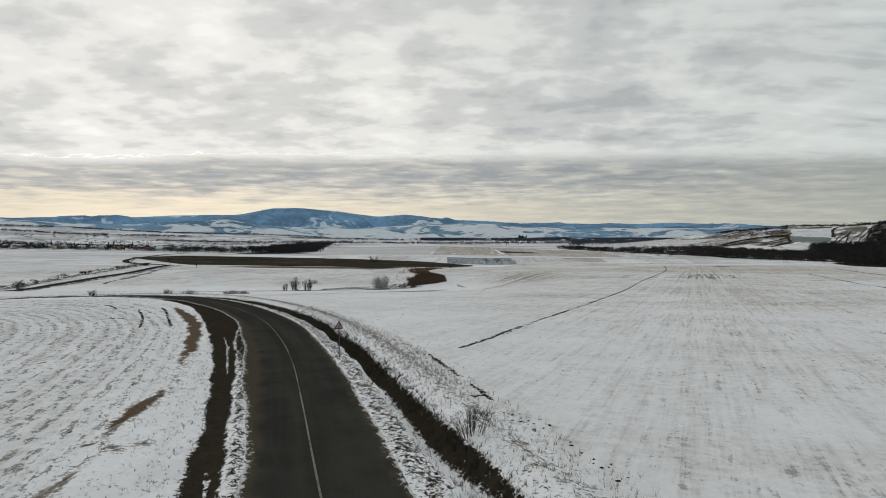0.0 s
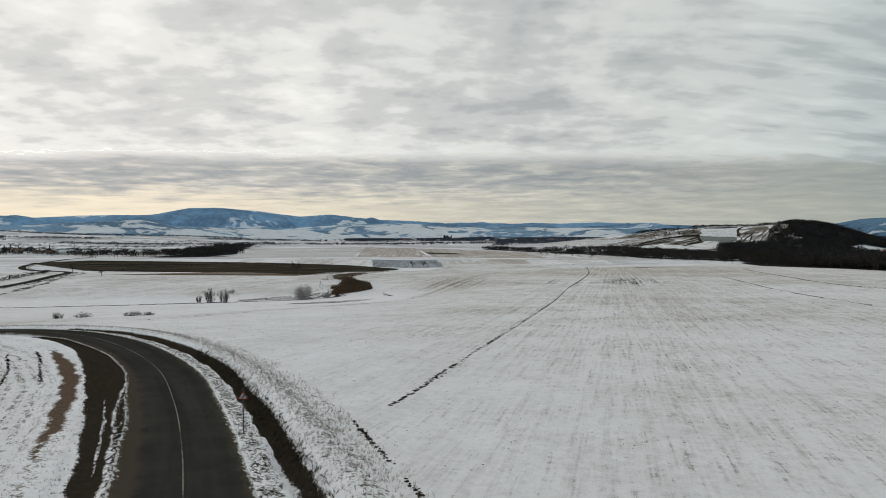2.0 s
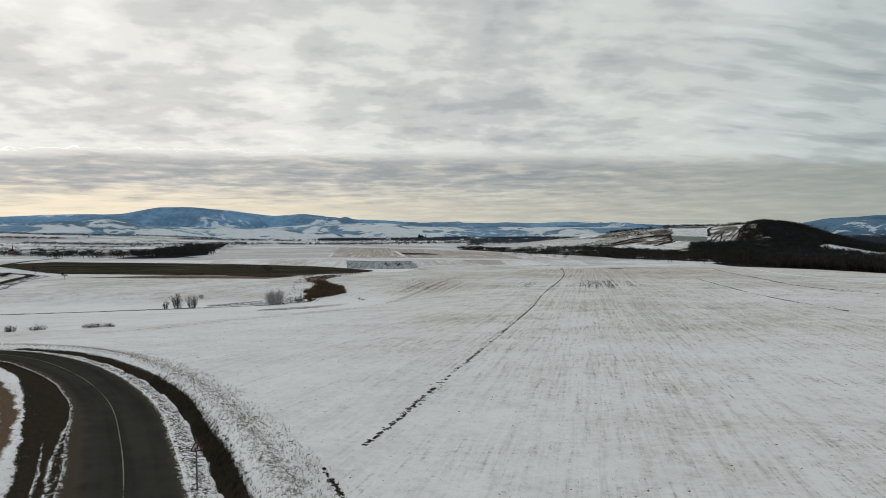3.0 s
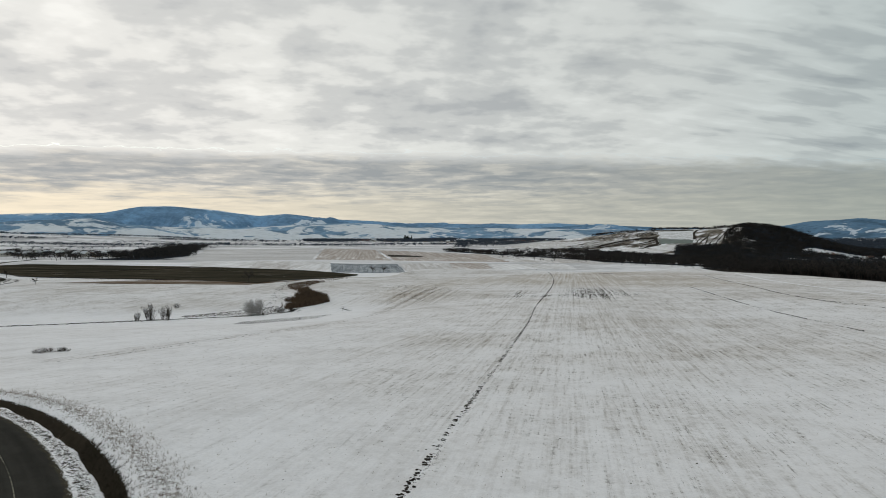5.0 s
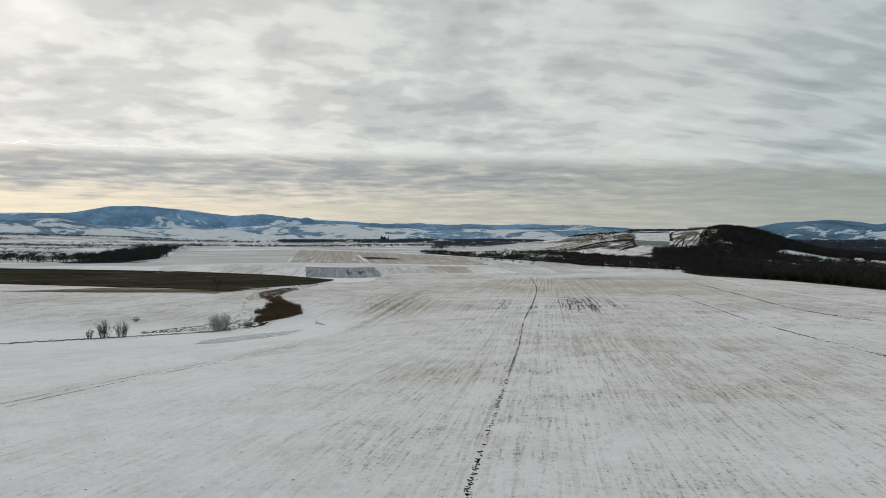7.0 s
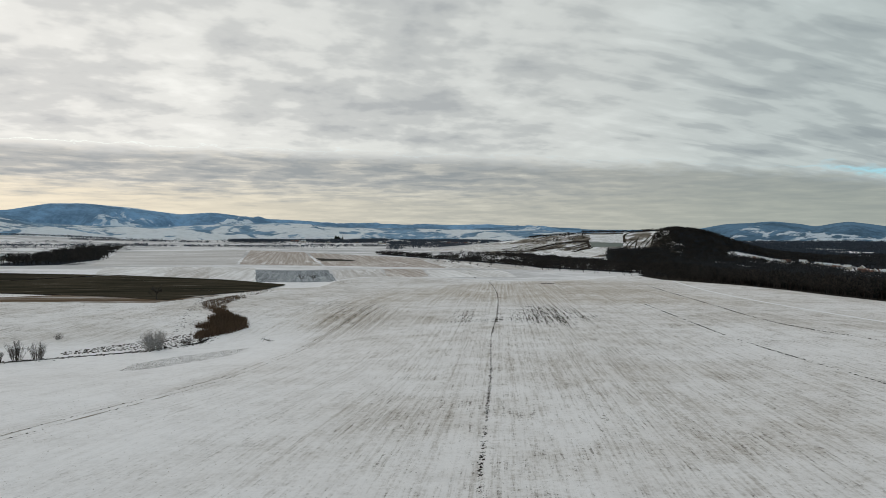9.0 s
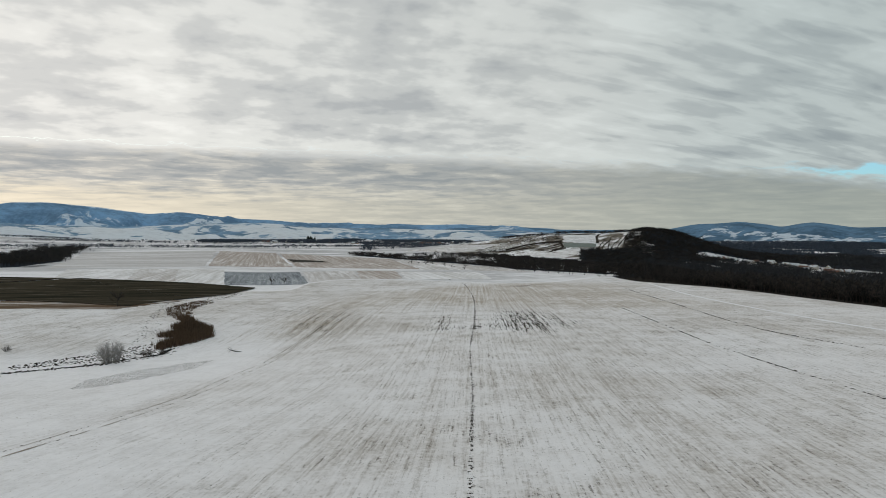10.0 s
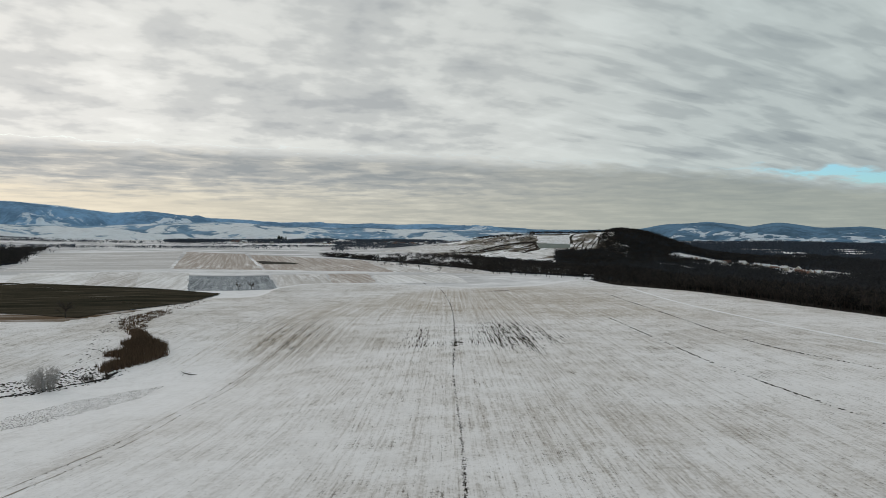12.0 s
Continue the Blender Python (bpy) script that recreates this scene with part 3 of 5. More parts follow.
class Pile:
    """Collects pieces into one mesh."""

    def __init__(self):
        self.verts, self.faces, self.count = [], [], 0

    def add(self, verts, faces):
        self.faces += [tuple(i + self.count for i in f) for f in faces]
        self.verts += [tuple(v) for v in verts]
        self.count += len(verts)

    def tube(self, points, radii, sides=4):
        self.add(*tube(points, radii, sides))

    def make(self, name, material, parent=None, label=""):
        return mesh_object(name, self.verts, self.faces, material, parent, label)


# ---- ground ----
def lines(*spans):
    """Grid lines from spans of (from, to, step)."""
    out = []
    for a, b, s in spans:
        out += list(np.linspace(a, b, max(2, int(round((b - a) / s)) + 1))[:-1])
    return np.array(out + [spans[-1][1]])


ROW_DIR = (0.350, 0.937)                      # the way the rows of the big field run


RUT_LINE = spline([(-34, 118), (-22, 142), (-9.5, 163), (-1.0, 181), (6, 202), (13, 219), (20.3, 240), (30, 268), (42, 306), (54, 345)], 0.6)


def near_line(x, y, pts, width):
    """1 on a broken line, falling to 0 at width."""
    best = np.full(np.shape(x), 1e9)
    for (ax, ay), (bx, by) in zip(pts[:-1], pts[1:]):
        t = np.clip(((x - ax) * (bx - ax) + (y - ay) * (by - ay)) / ((bx - ax)**2 + (by - ay)**2), 0, 1)
        best = np.minimum(best, np.hypot(x - ax - t * (bx - ax), y - ay - t * (by - ay)))
    return np.clip(1 - best / width, 0, 1)


WEST_BELT = [(-1500, 1760), (-1090, 1500), (-845, 1345), (-660, 1235), (-545, 1190), (-380, 1060), (-262, 860)]
WEST_CLUMP = [(-262, 860), (-262, 1030), (-330, 1320), (-372, 1640)]
EAST_BELT = [(205, 1200), (222, 1140), (268, 950), (282, 800), (300, 690), (345, 600)]
INNER_BELT = [(330, 1130), (392, 985), (372, 850), (352, 740), (372, 680)]
CLEARING = [(885, 1065), (920, 1030), (955, 955), (925, 860), (890, 790)]
HILL_WOOD = [(540, 990), (590, 1080), (640, 1158), (675, 1140), (722, 1140), (800, 1246), (850, 1262), (1010, 1300), (1100, 1250), (1100, 1000), (800, 980)]


def inside(poly):
    p = np.array(poly, float)

    def test(x, y):
        hit = np.zeros(np.shape(x), bool)
        for (ax, ay), (bx, by) in zip(p, np.roll(p, -1, 0)):
            cross = ((ay > y) != (by > y)) & (x < (bx - ax) * (y - ay) / (by - ay + 1e-9) + ax)
            hit ^= cross
        return hit * 1.0
    return test


def woodland(x, y):
    """How wooded the land is, 0 to 1."""
    x, y = np.asarray(x, float), np.asarray(y, float)
    e = x - far_edge(np.clip(y, -200, 620)) + 8 + 34 * smooth(380, 540, y) * smooth(760, 640, y)
    east = smooth(4, 14, e) * smooth(1.0, 0.0, (y - 960) / 120) * smooth(100, 170, y) * np.where(y > 560, smooth(0, 40, e - 0.15 * (y - 560)), 1.0)
    east = np.maximum(east, smooth(700, 900, x) * smooth(2600, 2100, y) * smooth(300, 500, y) * np.where((np.hypot(x - 925, y - 1235) < 210) & (x < 850), 0, 1))
    w = np.maximum(east, inside(HILL_WOOD)(x, y))
    w = np.maximum(w, smooth(0.1, 0.4, near_line(x, y, [(540, 900), (640, 1010), (720, 1075), (800, 1085)], 85)))
    w = w * (1 - smooth(0.25, 0.6, near_line(x, y, CLEARING, 78)))
    for glade, width in (([(739, 1114), (790, 1010), (807, 933)], 11), ([(1560, 1600), (1440, 1370), (1335, 1172)], 30), ([(978, 860), (985, 770)], 22), ([(1750, 1420), (1560, 1230)], 26)):
        w = w * (1 - smooth(0.2, 0.5, near_line(x, y, glade, width)))
    w = np.maximum(w, 0.45 * smooth(0.1, 0.4, near_line(x, y, WEST_BELT, 100)))
    w = np.maximum(w, smooth(0.1, 0.4, near_line(x, y, WEST_CLUMP, 48)))
    w = np.maximum(w, smooth(0.15, 0.5, near_line(x, y, EAST_BELT, 20)))
    w = np.maximum(w, 0.45 * smooth(0.0, 0.4, near_line(x, y, INNER_BELT, 70)))
    return w


def build_ground():
    gx = lines((-4900, -900, 80), (-900, -300, 25), (-300, -90, 5), (-90, -44, 1.0), (-44, 16, 0.33), (16, 60, 1.0), (60, 200, 2.5), (200, 420, 5), (420, 1100, 14), (1100, 4900, 80))
    gy = lines((-4800, -300, 150), (-300, -20, 12), (-20, 12, 1.0), (12, 96, 0.33), (96, 140, 0.8), (140, 340, 2.0), (340, 760, 5), (760, 1500, 14), (1500, 4900, 80))
    x, y = np.meshgrid(gx, gy)
    z = ground_z(x, y)
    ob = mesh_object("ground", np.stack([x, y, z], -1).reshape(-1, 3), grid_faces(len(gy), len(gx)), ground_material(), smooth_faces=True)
    s, l = road_coords(x, y)
    w = 0.12 * np.sin(l * 0.9) + 0.08 * np.sin(l * 2.3)
    c, a = x * ROW_DIR[1] - y * ROW_DIR[0], x * ROW_DIR[0] + y * ROW_DIR[1]
    left = s < -5
    # between the wheel ruts and the furrow the rows swing from one to the other
    rut_a, rut_c = RUT_LINE @ ROW_DIR, RUT_LINE @ (ROW_DIR[1], -ROW_DIR[0])
    at_rut, at_end = np.interp(a, rut_a, rut_c), rut_c[-1]
    share = (c + 14.35) / np.minimum(at_rut + 14.35, -4.0)
    swung = np.where(share < 0, c, np.where(share < 1, -14.35 + share * (at_end + 14.35), at_end + (c - at_rut)))
    set_attr(ob, "across", np.where(left, s, swung))
    set_attr(ob, "along", np.where(left, l, a))
    # bare earth: the outer ditch, the muddy inside rut, the verges
    d0, d1 = ditch_band(l)
    m0, m1 = mud_band(l)
    ditch = np.minimum(s - d0 - 0.4 * w, d1 + 0.4 * w - s) - 3 * smooth(-32, -42, x)
    rut = np.minimum(s - m0 - 0.5 * w, m1 - 0.5 * w - s) - 3 * smooth(-30, -42, x)
    set_attr(ob, "mud", np.clip(np.maximum(ditch, rut), -3, 3))
    soil = np.zeros_like(s)
    soil = np.maximum(soil, 0.50 * np.exp(-((s - 3.30) / 0.85)**4))
    soil = np.maximum(soil, (0.60 + 0.22 * smooth(116, 128, l)) * np.exp(-((s - m1 - 0.35) / 0.45)**2))
    soil = np.maximum(soil, 0.35 * smooth(5.5, 5.9, s) * smooth(9.5, 7, s))
    soil = np.maximum(soil, 0.27 * smooth(-4.2, -4.6, s) * smooth(-9, -6, s))
    cl = np.abs(c + 14.35 + 0.25 * np.sin(a * 0.35)) * np.where((a > 56) & (a < 560), 1, 50)
    soil = np.maximum(soil, 0.42 * np.exp(-(cl / 0.5)**2))
    # dry grass
    mid = np.interp(l, [100, 102.3, 105, 107.6, 109, 112.8, 118, 126.7, 138, 148.6, 156], [-7.9, -7.2, -6.9, -7.35, -6.95, -6.45, -6.4, -6.25, -6.1, -5.8, -5.3])
    half = np.interp(l, [100, 102, 104, 107, 109, 111, 113, 115, 120, 124, 127, 136, 148, 154, 158], [0.12, 0.2, 0.08, 0.12, 0.34, 0.36, 0.2, 0.05, 0.10, 0.20, 0.34, 0.42, 0.48, 0.34, 0.0])
    rust = 1.25 * half + 0.08 - np.abs(s - mid - 0.8 * w) - 0.3 * smooth(0.12, 0.0, half)
    for sb, lb in ((-5.6, 105.4), (-7.6, 106.0), (-6.4, 104.7)):
        rust = np.maximum(rust, 0.3 - np.hypot(s - sb, (l - lb) * 0.5))
    set_attr(ob, "rust", np.clip(np.where((l > 96) & (l < 165), rust, -3), -3, 3))
    straw = np.zeros_like(s)
    straw = np.maximum(straw, 0.53 * np.exp(-((s - mid - 0.3) / 0.8)**2) * smooth(102, 108, l) * smooth(150, 134, l))
    straw = np.maximum(straw, 0.53 * np.exp(-((s - 7.2) / 1.6)**2))
    straw = np.maximum(straw, 0.22 * smooth(-5.2, -6.0, s) * smooth(-12, -7, s))
    straw = np.maximum(straw, 0.26 * smooth(-10, -14, s) * smooth(-70, -20, s))
    trough = np.maximum(0, -np.sin(s * 2.6 + 0.8 * np.sin(l * 0.11))) * smooth(-7.5, -9, s) * smooth(-60, -25, s)
    straw = np.maximum(straw, 0.16 * trough)
    rows = np.where(left & (s > -60), 1.0, 1.0) * smooth(6, 10, np.abs(s)) * smooth(900, 500, y)
    rows = rows * (1 - 0.7 * smooth(35, -5, x) * smooth(185, 215, y) * smooth(266, 244, y))
    rows = rows * (1 - 0.75 * bump(x, y, -14, 130, 24, 75, -25))
    rows = rows * (1 - 0.7 * bump(x, y, 0, 76, 15, 40, 18))
    rows = rows * smooth(1, -5, y - brow(x))
    rows = rows * np.where(left, 0.45, 0.70 + 0.30 * smooth(55, 125, y))                 # deeper snow near the road
    rows = rows * (1 - 0.72 * smooth(1.5, 7, at_rut - c) * smooth(110, 135, y) * smooth(275, 240, y) * ~left)   # and beyond the wheel ruts
    # ploughed bits where dark furrows show
    furrow = 1.05 * bump(x, y, 101, 260, 15, 42, -20) + 0.52 * bump(x, y, 38, 290, 22, 78, -18) + 0.6 * bump(x, y, 72, 268, 7, 34, -20) + 0.40 * bump(x, y, 85, 247, 32, 5, 0) + 0.38 * bump(x, y, 24, 335, 14, 40, -15)
    furrow = furrow + 0.10 * smooth(-7, -10, s) * smooth(-60, -30, s) + 0.5 * bump(x, y, 55, 520, 14, 26, -20)
    set_attr(ob, "furrow", furrow)
    set_attr(ob, "ridged", smooth(-6.6, -7.6, s) * smooth(-75, -40, s))
    set_attr(ob, "trough", trough)
    brown = 0.75 * bump(x, y, 205, 455, 80, 48) + 0.75 * bump(x, y, 125, 390, 75, 70, -20) + 0.65 * bump(x, y, 185, 330, 60, 90, -20) + 0.7 * bump(x, y, 36, 300, 24, 80, -20)
    set_attr(ob, "brown", np.clip(brown, 0, 0.75) * rows)
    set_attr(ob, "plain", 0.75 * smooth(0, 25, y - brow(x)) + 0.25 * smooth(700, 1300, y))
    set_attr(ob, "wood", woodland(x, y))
    set_attr(ob, "soil", soil)
    set_attr(ob, "straw", straw)
    set_attr(ob, "rows", rows)
    return tagged(ob, "rolling farmland under thin patchy snow with stubble rows", "ground", kind="structure")


build_ground()

# ---- road ----
ASPHALT, PAINT = road_material(), paint_material()
run = np.arange(5, len(AXIS))
left_edge = np.interp(run, [98, 100, 102, 105, 111, 116, 131, 145, 155], [-2.3, -2.28, -2.1, -2.2, -2.6, -2.75, -2.85, -2.3, -2.1])
road = ribbon("road", AXIS[5:], left_edge, 2.6, 0.07, ASPHALT, 22, ragged=0.13, seed=3)
tagged(road, "narrow dark asphalt country road bending between snowy verges", "road", kind="structure")
marking = ribbon("road_marking", AXIS[5:], -0.034, 0.034, 0.078, PAINT, 2, road, seed=4)
marking["label"] = "worn off-white centre line"


def crumbled_snow():
    m = Mat("crumbled_snow", 0.9)
    lumps, grit = m.noise(3.2, 6, 0.7), m.noise(9.0, 5, 0.7)
    v = m.math("ADD", m.math("MULTIPLY", lumps, 0.6), m.math("MULTIPLY", grit, 0.4))
    return m.done(m.mix(m.step(v, 0.475, 0.525), m.mix(grit, MUD, SOIL), SNOW), v, 0.5, 0.05)


PACKED = crumbled_snow()
fine_axis = spline(ROAD_AXIS, 0.2)
for l0, l1, seed in ((99.5, 102.5, 31), (118.0, 134.0, 33)):
    stretch = fine_axis[int(l0 * 5):int(l1 * 5)]
    at = np.interp(np.linspace(l0, l1, len(stretch)), [100, 106, 123, 134], [-3.15, -3.35, -3.75, -3.92])
    taper = 0.10 * np.sin(np.linspace(0.15, math.pi - 0.15, len(stretch)))**0.6
    strip = ribbon("snow_strip", stretch, at - taper, at + taper, 0.03, PACKED, 4, ragged=0.08, seed=seed)
    tagged(strip, "thin ragged strip of snow left in the muddy rut", "snow", kind="structure")
far_axis = spline([(-118, 102), (-132, 150), (-146, 190), (-156, 228), (-161, 256), (-160, 285), (-163, 318), (-179, 384), (-204, 450), (-233, 498), (-262, 518), (-287, 550), (-312, 605), (-331, 680), (-352, 760), (-368, 850), (-378, 890)], 3.0)
bank_axis = spline([(-150, 190), (-164, 225), (-171, 254), (-173, 280), (-179, 314), (-193, 376), (-215, 440), (-240, 496)], 3.0)
low_axis = spline([(-142, 262), (-147, 294), (-153, 322), (-162, 350), (-174, 402), (-200, 462)], 3.0)
far_road = ribbon("road", far_axis, -2.8, 2.8, 0.10, ASPHALT, 4, seed=5)
tagged(far_road, "far stretch of dark asphalt road across snowy valley", "road", kind="structure")
DARK_SOIL = plain_material("dark_verge_soil", (0.035, 0.031, 0.028), (0.10, 0.093, 0.085), 0.4)


def verge_material():
    m = Mat("weedy_verge", 0.95)
    clumps = m.noise(0.32, 5, 0.7)
    fine = m.noise(1.1, 5, 0.7)
    v = m.math("ADD", m.math("MULTIPLY", clumps, 0.6), m.math("MULTIPLY", fine, 0.4))
    return m.done(m.mix(m.step(v, 0.43, 0.52), SNOW, m.mix(fine, (0.030, 0.028, 0.026), (0.12, 0.105, 0.09))), fine, 0.5, 0.3)


VERGE = verge_material()
for line, off, w in ((far_axis, 4.2, 1.2), (bank_axis, 0.0, 2.3), (low_axis, 0.0, 1.1)):
    verge = ribbon("verge", line, off - w, off + w, 0.08, VERGE, 5, ragged=1.3, seed=int(off) + 20)
    tagged(verge, "dark weedy ditch beside the far road", "verge", kind="structure")

# ---- far fields ----
HEATH = heath_material()
patch("heath_field", [(-330, 640), (-225, 515), (-120, 615), (-300, 700)], 0.5, HEATH, 30, "dark brown unmown heath field without snow", seed=1, wobble=0.8, rim=0.4)
patch("heath_field", [(-226, 514), (-40, 361), (-17, 400), (-114, 612)], 0.5, HEATH, 40, "dark brown unmown heath field without snow", seed=2, wobble=0.8, rim=0.4)
patch("heath_field", [(-17, 400), (-2, 434), (15, 512), (-114, 612)], 0.5, HEATH, 40, "dark brown unmown heath field without snow", seed=3, wobble=0.8, rim=0.4)
patch("heath_verge", [(-150, 385), (-44, 352), (-18, 385), (-80, 420)], 0.18, field_material("rusty_grass", (0.10, 0.068, 0.046, 0.8), (0.20, 0.15, 0.11), 80, 0.70, 5, 0.2), 30, "rusty dry grass along the heath", seed=4, wobble=1.5)
WHITE_FIELD = field_material("snow_field", (0.42, 0.38, 0.34, 0.3), (0.62, 0.595, 0.590), -4, 0.50, 3)
PALE_FIELD = field_material("pale_field", (0.34, 0.29, 0.25, 0.5), (0.61, 0.58, 0.575), -4, 0.60, 3)
CROSS_FIELD = field_material("cross_rowed_field", (0.34, 0.30, 0.27, 0.5), (0.55, 0.525, 0.525), 88, 0.60, 5)
BROWN_FIELD = field_material("brown_field", (0.28, 0.22, 0.18, 0.6), (0.57, 0.515, 0.49), -2, 0.74, 3)
GREY_FIELD = ploughed_material()
LANE = plain_material("snowy_lane", (0.88, 0.87, 0.89), (0.84, 0.83, 0.85), 0.1)
patch("snow_field", [(-129, 593), (-75, 560), (-94, 778), (-160, 776)], 0.14, WHITE_FIELD, label="smooth snow-covered field strip in the valley", seed=11)
patch("snow_field", [(-75, 560), (-38, 537), (-57, 768), (-94, 778)], 0.14, PALE_FIELD, label="snowy field strip with pale stubble", seed=12)
patch("snow_field", [(-38, 537), (-6, 531), (-11, 750), (-57, 768)], 0.14, WHITE_FIELD, label="smooth snow-covered field strip in the valley", seed=13)
patch("ploughed_field", [(-5.6, 532), (54, 540), (60, 697), (-10, 698)], 0.16, GREY_FIELD, label="dark grey ploughed field dusted with snow", seed=14, wobble=0.8)
patch("stubble_field", [(57, 560), (99, 578), (115, 707), (63, 704)], 0.14, PALE_FIELD, label="snowy field strip with pale stubble", seed=15)
patch("stubble_field", [(100, 580), (136, 579), (156, 695), (117, 706)], 0.14, BROWN_FIELD, label="brownish stubble field thinly covered with snow", seed=16)
patch("snow_field", [(137, 574), (209, 558), (232, 657), (156, 676)], 0.14, WHITE_FIELD, label="smooth snow-covered field strip in the valley", seed=17)
patch("stubble_field", [(-185, 800), (-36, 845), (-50, 1560), (-300, 1490)], 0.2, CROSS_FIELD, 40, label="broad snowy field with faint rows", seed=18)
patch("stubble_field", [(-33, 855), (62, 806), (68, 1340), (-41, 1520)], 0.2, BROWN_FIELD, 40, label="brownish stubble field thinly covered with snow", seed=19)
patch("stubble_field", [(66, 806), (190, 714), (226, 1028), (73, 1306)], 0.2, BROWN_FIELD, 40, label="brownish stubble field thinly covered with snow", seed=20)
patch("stubble_field", [(192, 713), (282, 640), (290, 740), (228, 1026)], 0.2, PALE_FIELD, 40, label="snowy field strip with pale stubble", seed=21)
patch("dark_strip", [(71, 945), (122, 930), (118, 972), (70, 1052)], 0.6, DARK_SOIL, 12, label="narrow strip of bare dark soil", seed=22)
east_track = spline([(185, 170), (185, 198), (211, 278), (245, 360), (296, 465)], 3.0)
tagged(ribbon("snowy_track", east_track, -1.0, 1.0, 0.06, LANE, 4, ragged=0.2, seed=7), "smooth snow-filled farm track across the field", "track", kind="structure")


# ---- mountains ----
def ridge_profile(table, az):
    a, v = np.array(table).T
    f = np.interp(az, a, v)
    k = np.hanning(7)
    return np.convolve(np.pad(f, 3, mode="edge"), k / k.sum(), "valid")


def fractal(x, y, scale, octaves=5, seed=0.0):
    out = np.empty(x.size)
    for i, (a, b) in enumerate(zip(x.ravel(), y.ravel())):
        out[i] = noise.fractal((a * scale, b * scale, seed), 0.9, 2.1, octaves)
    return out.reshape(x.shape)


def mountain_range(name, table, r0, r1, crest, material, label, seed, rough, az_step=0.25, floor=-45, snowcap=0.0, rows=34, bare=(0.55, 0.42)):
    """A range of hills round the horizon; table: bearing and skyline elevation in degrees from the eye's height."""
    az = np.arange(table[0][0], table[-1][0], az_step)
    elev = ridge_profile(table, az)
    k = np.linspace(0, 1, rows)
    r = r0 + (r1 - r0) * k
    A, R = np.meshgrid(np.radians(az), r)
    x, y = R * np.sin(A) + 6, R * np.cos(A) + 40
    top = 14 + np.tan(np.radians(elev)) * crest
    kc = (crest - r0) / (r1 - r0)
    rise = np.where(k < kc, smooth(0, kc, k) ** 0.9, 1 - 0.55 * smooth(kc, 1, k))[:, None]
    f = fractal(x, y, 1 / 420, 6, seed)
    spur = fractal(x, y, 1 / 900, 4, seed + 5)
    z = floor + (top[None] - floor) * rise
    cap = top[None] + 0.05 * rough * f
    gully = fractal(np.degrees(A) * 55 + 60 * f, np.zeros_like(A) + R * 0.08, 1 / 70, 3, seed + 9)
    z = z - rough * 0.2 * np.abs(gully) * np.sin(np.clip(rise, 0, 1) * math.pi)
    z = z + rough * (f * 0.7 + spur * 0.8) * np.sin(np.clip(rise, 0, 1) * math.pi) * 1.2 + rough * 0.10 * f
    z = np.minimum(z, cap)
    clear = bare[0] - bare[1] * rise + 0.15 * f + snowcap * smooth(0.86, 1.0, rise) * (0.45 + f)
    ob = new(name)
    for c0 in range(0, len(az) - 1, 48):
        c = slice(c0, min(c0 + 49, len(az)))
        piece = mesh_object("mountain_ridge", np.stack([x[:, c], y[:, c], z[:, c]], -1).reshape(-1, 3), grid_faces(rows, x[:, c].shape[1]), material, ob, smooth_faces=True)
        set_attr(piece, "open", clear[:, c])
    return tagged(ob, label, "mountains", kind="backdrop")


# distance haze is put into these base colours: bluer forest, bluish snow
HAZY_FOREST = mountain_material("haze_blue_slopes", (0.155, 0.265, 0.40), (0.66, 0.73, 0.81), 0.50, 1.15, 0.008)
HAZY_HILLS = mountain_material("hazy_snowy_foothills", (0.16, 0.25, 0.35), (0.72, 0.75, 0.79), 0.36, 1.3, 0.006)
# the eastern slopes carry painted haze too, in a darker blue
EAST_HAZY_FOREST = mountain_material("eastern_hazy_slopes", (0.095, 0.165, 0.245), (0.60, 0.67, 0.75), 0.46, 1.2, 0.008, 0.03)
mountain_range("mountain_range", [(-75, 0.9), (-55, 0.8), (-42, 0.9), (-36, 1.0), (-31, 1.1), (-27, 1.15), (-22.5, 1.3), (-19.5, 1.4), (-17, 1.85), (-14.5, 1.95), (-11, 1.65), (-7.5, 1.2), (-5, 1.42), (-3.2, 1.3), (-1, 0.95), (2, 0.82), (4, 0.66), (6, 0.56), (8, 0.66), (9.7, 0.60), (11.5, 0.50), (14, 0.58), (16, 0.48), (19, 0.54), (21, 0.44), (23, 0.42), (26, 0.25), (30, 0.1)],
               3700, 4800, 4450, HAZY_FOREST, "distant haze-blue wooded mountain massif with snowy tops", 2.0, 95, snowcap=0.75)
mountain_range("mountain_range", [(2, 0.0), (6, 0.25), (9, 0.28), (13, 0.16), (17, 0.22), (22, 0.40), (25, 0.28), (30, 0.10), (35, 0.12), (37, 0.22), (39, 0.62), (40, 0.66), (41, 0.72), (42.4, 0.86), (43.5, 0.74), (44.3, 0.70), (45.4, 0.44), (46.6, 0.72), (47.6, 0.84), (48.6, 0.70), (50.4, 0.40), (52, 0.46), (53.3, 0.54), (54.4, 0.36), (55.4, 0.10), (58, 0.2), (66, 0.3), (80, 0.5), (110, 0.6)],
               3500, 4780, 4400, EAST_HAZY_FOREST, "low dark haze-blue wooded mountains with snowy meadows below", 7.0, 45, bare=(0.51, 0.36))
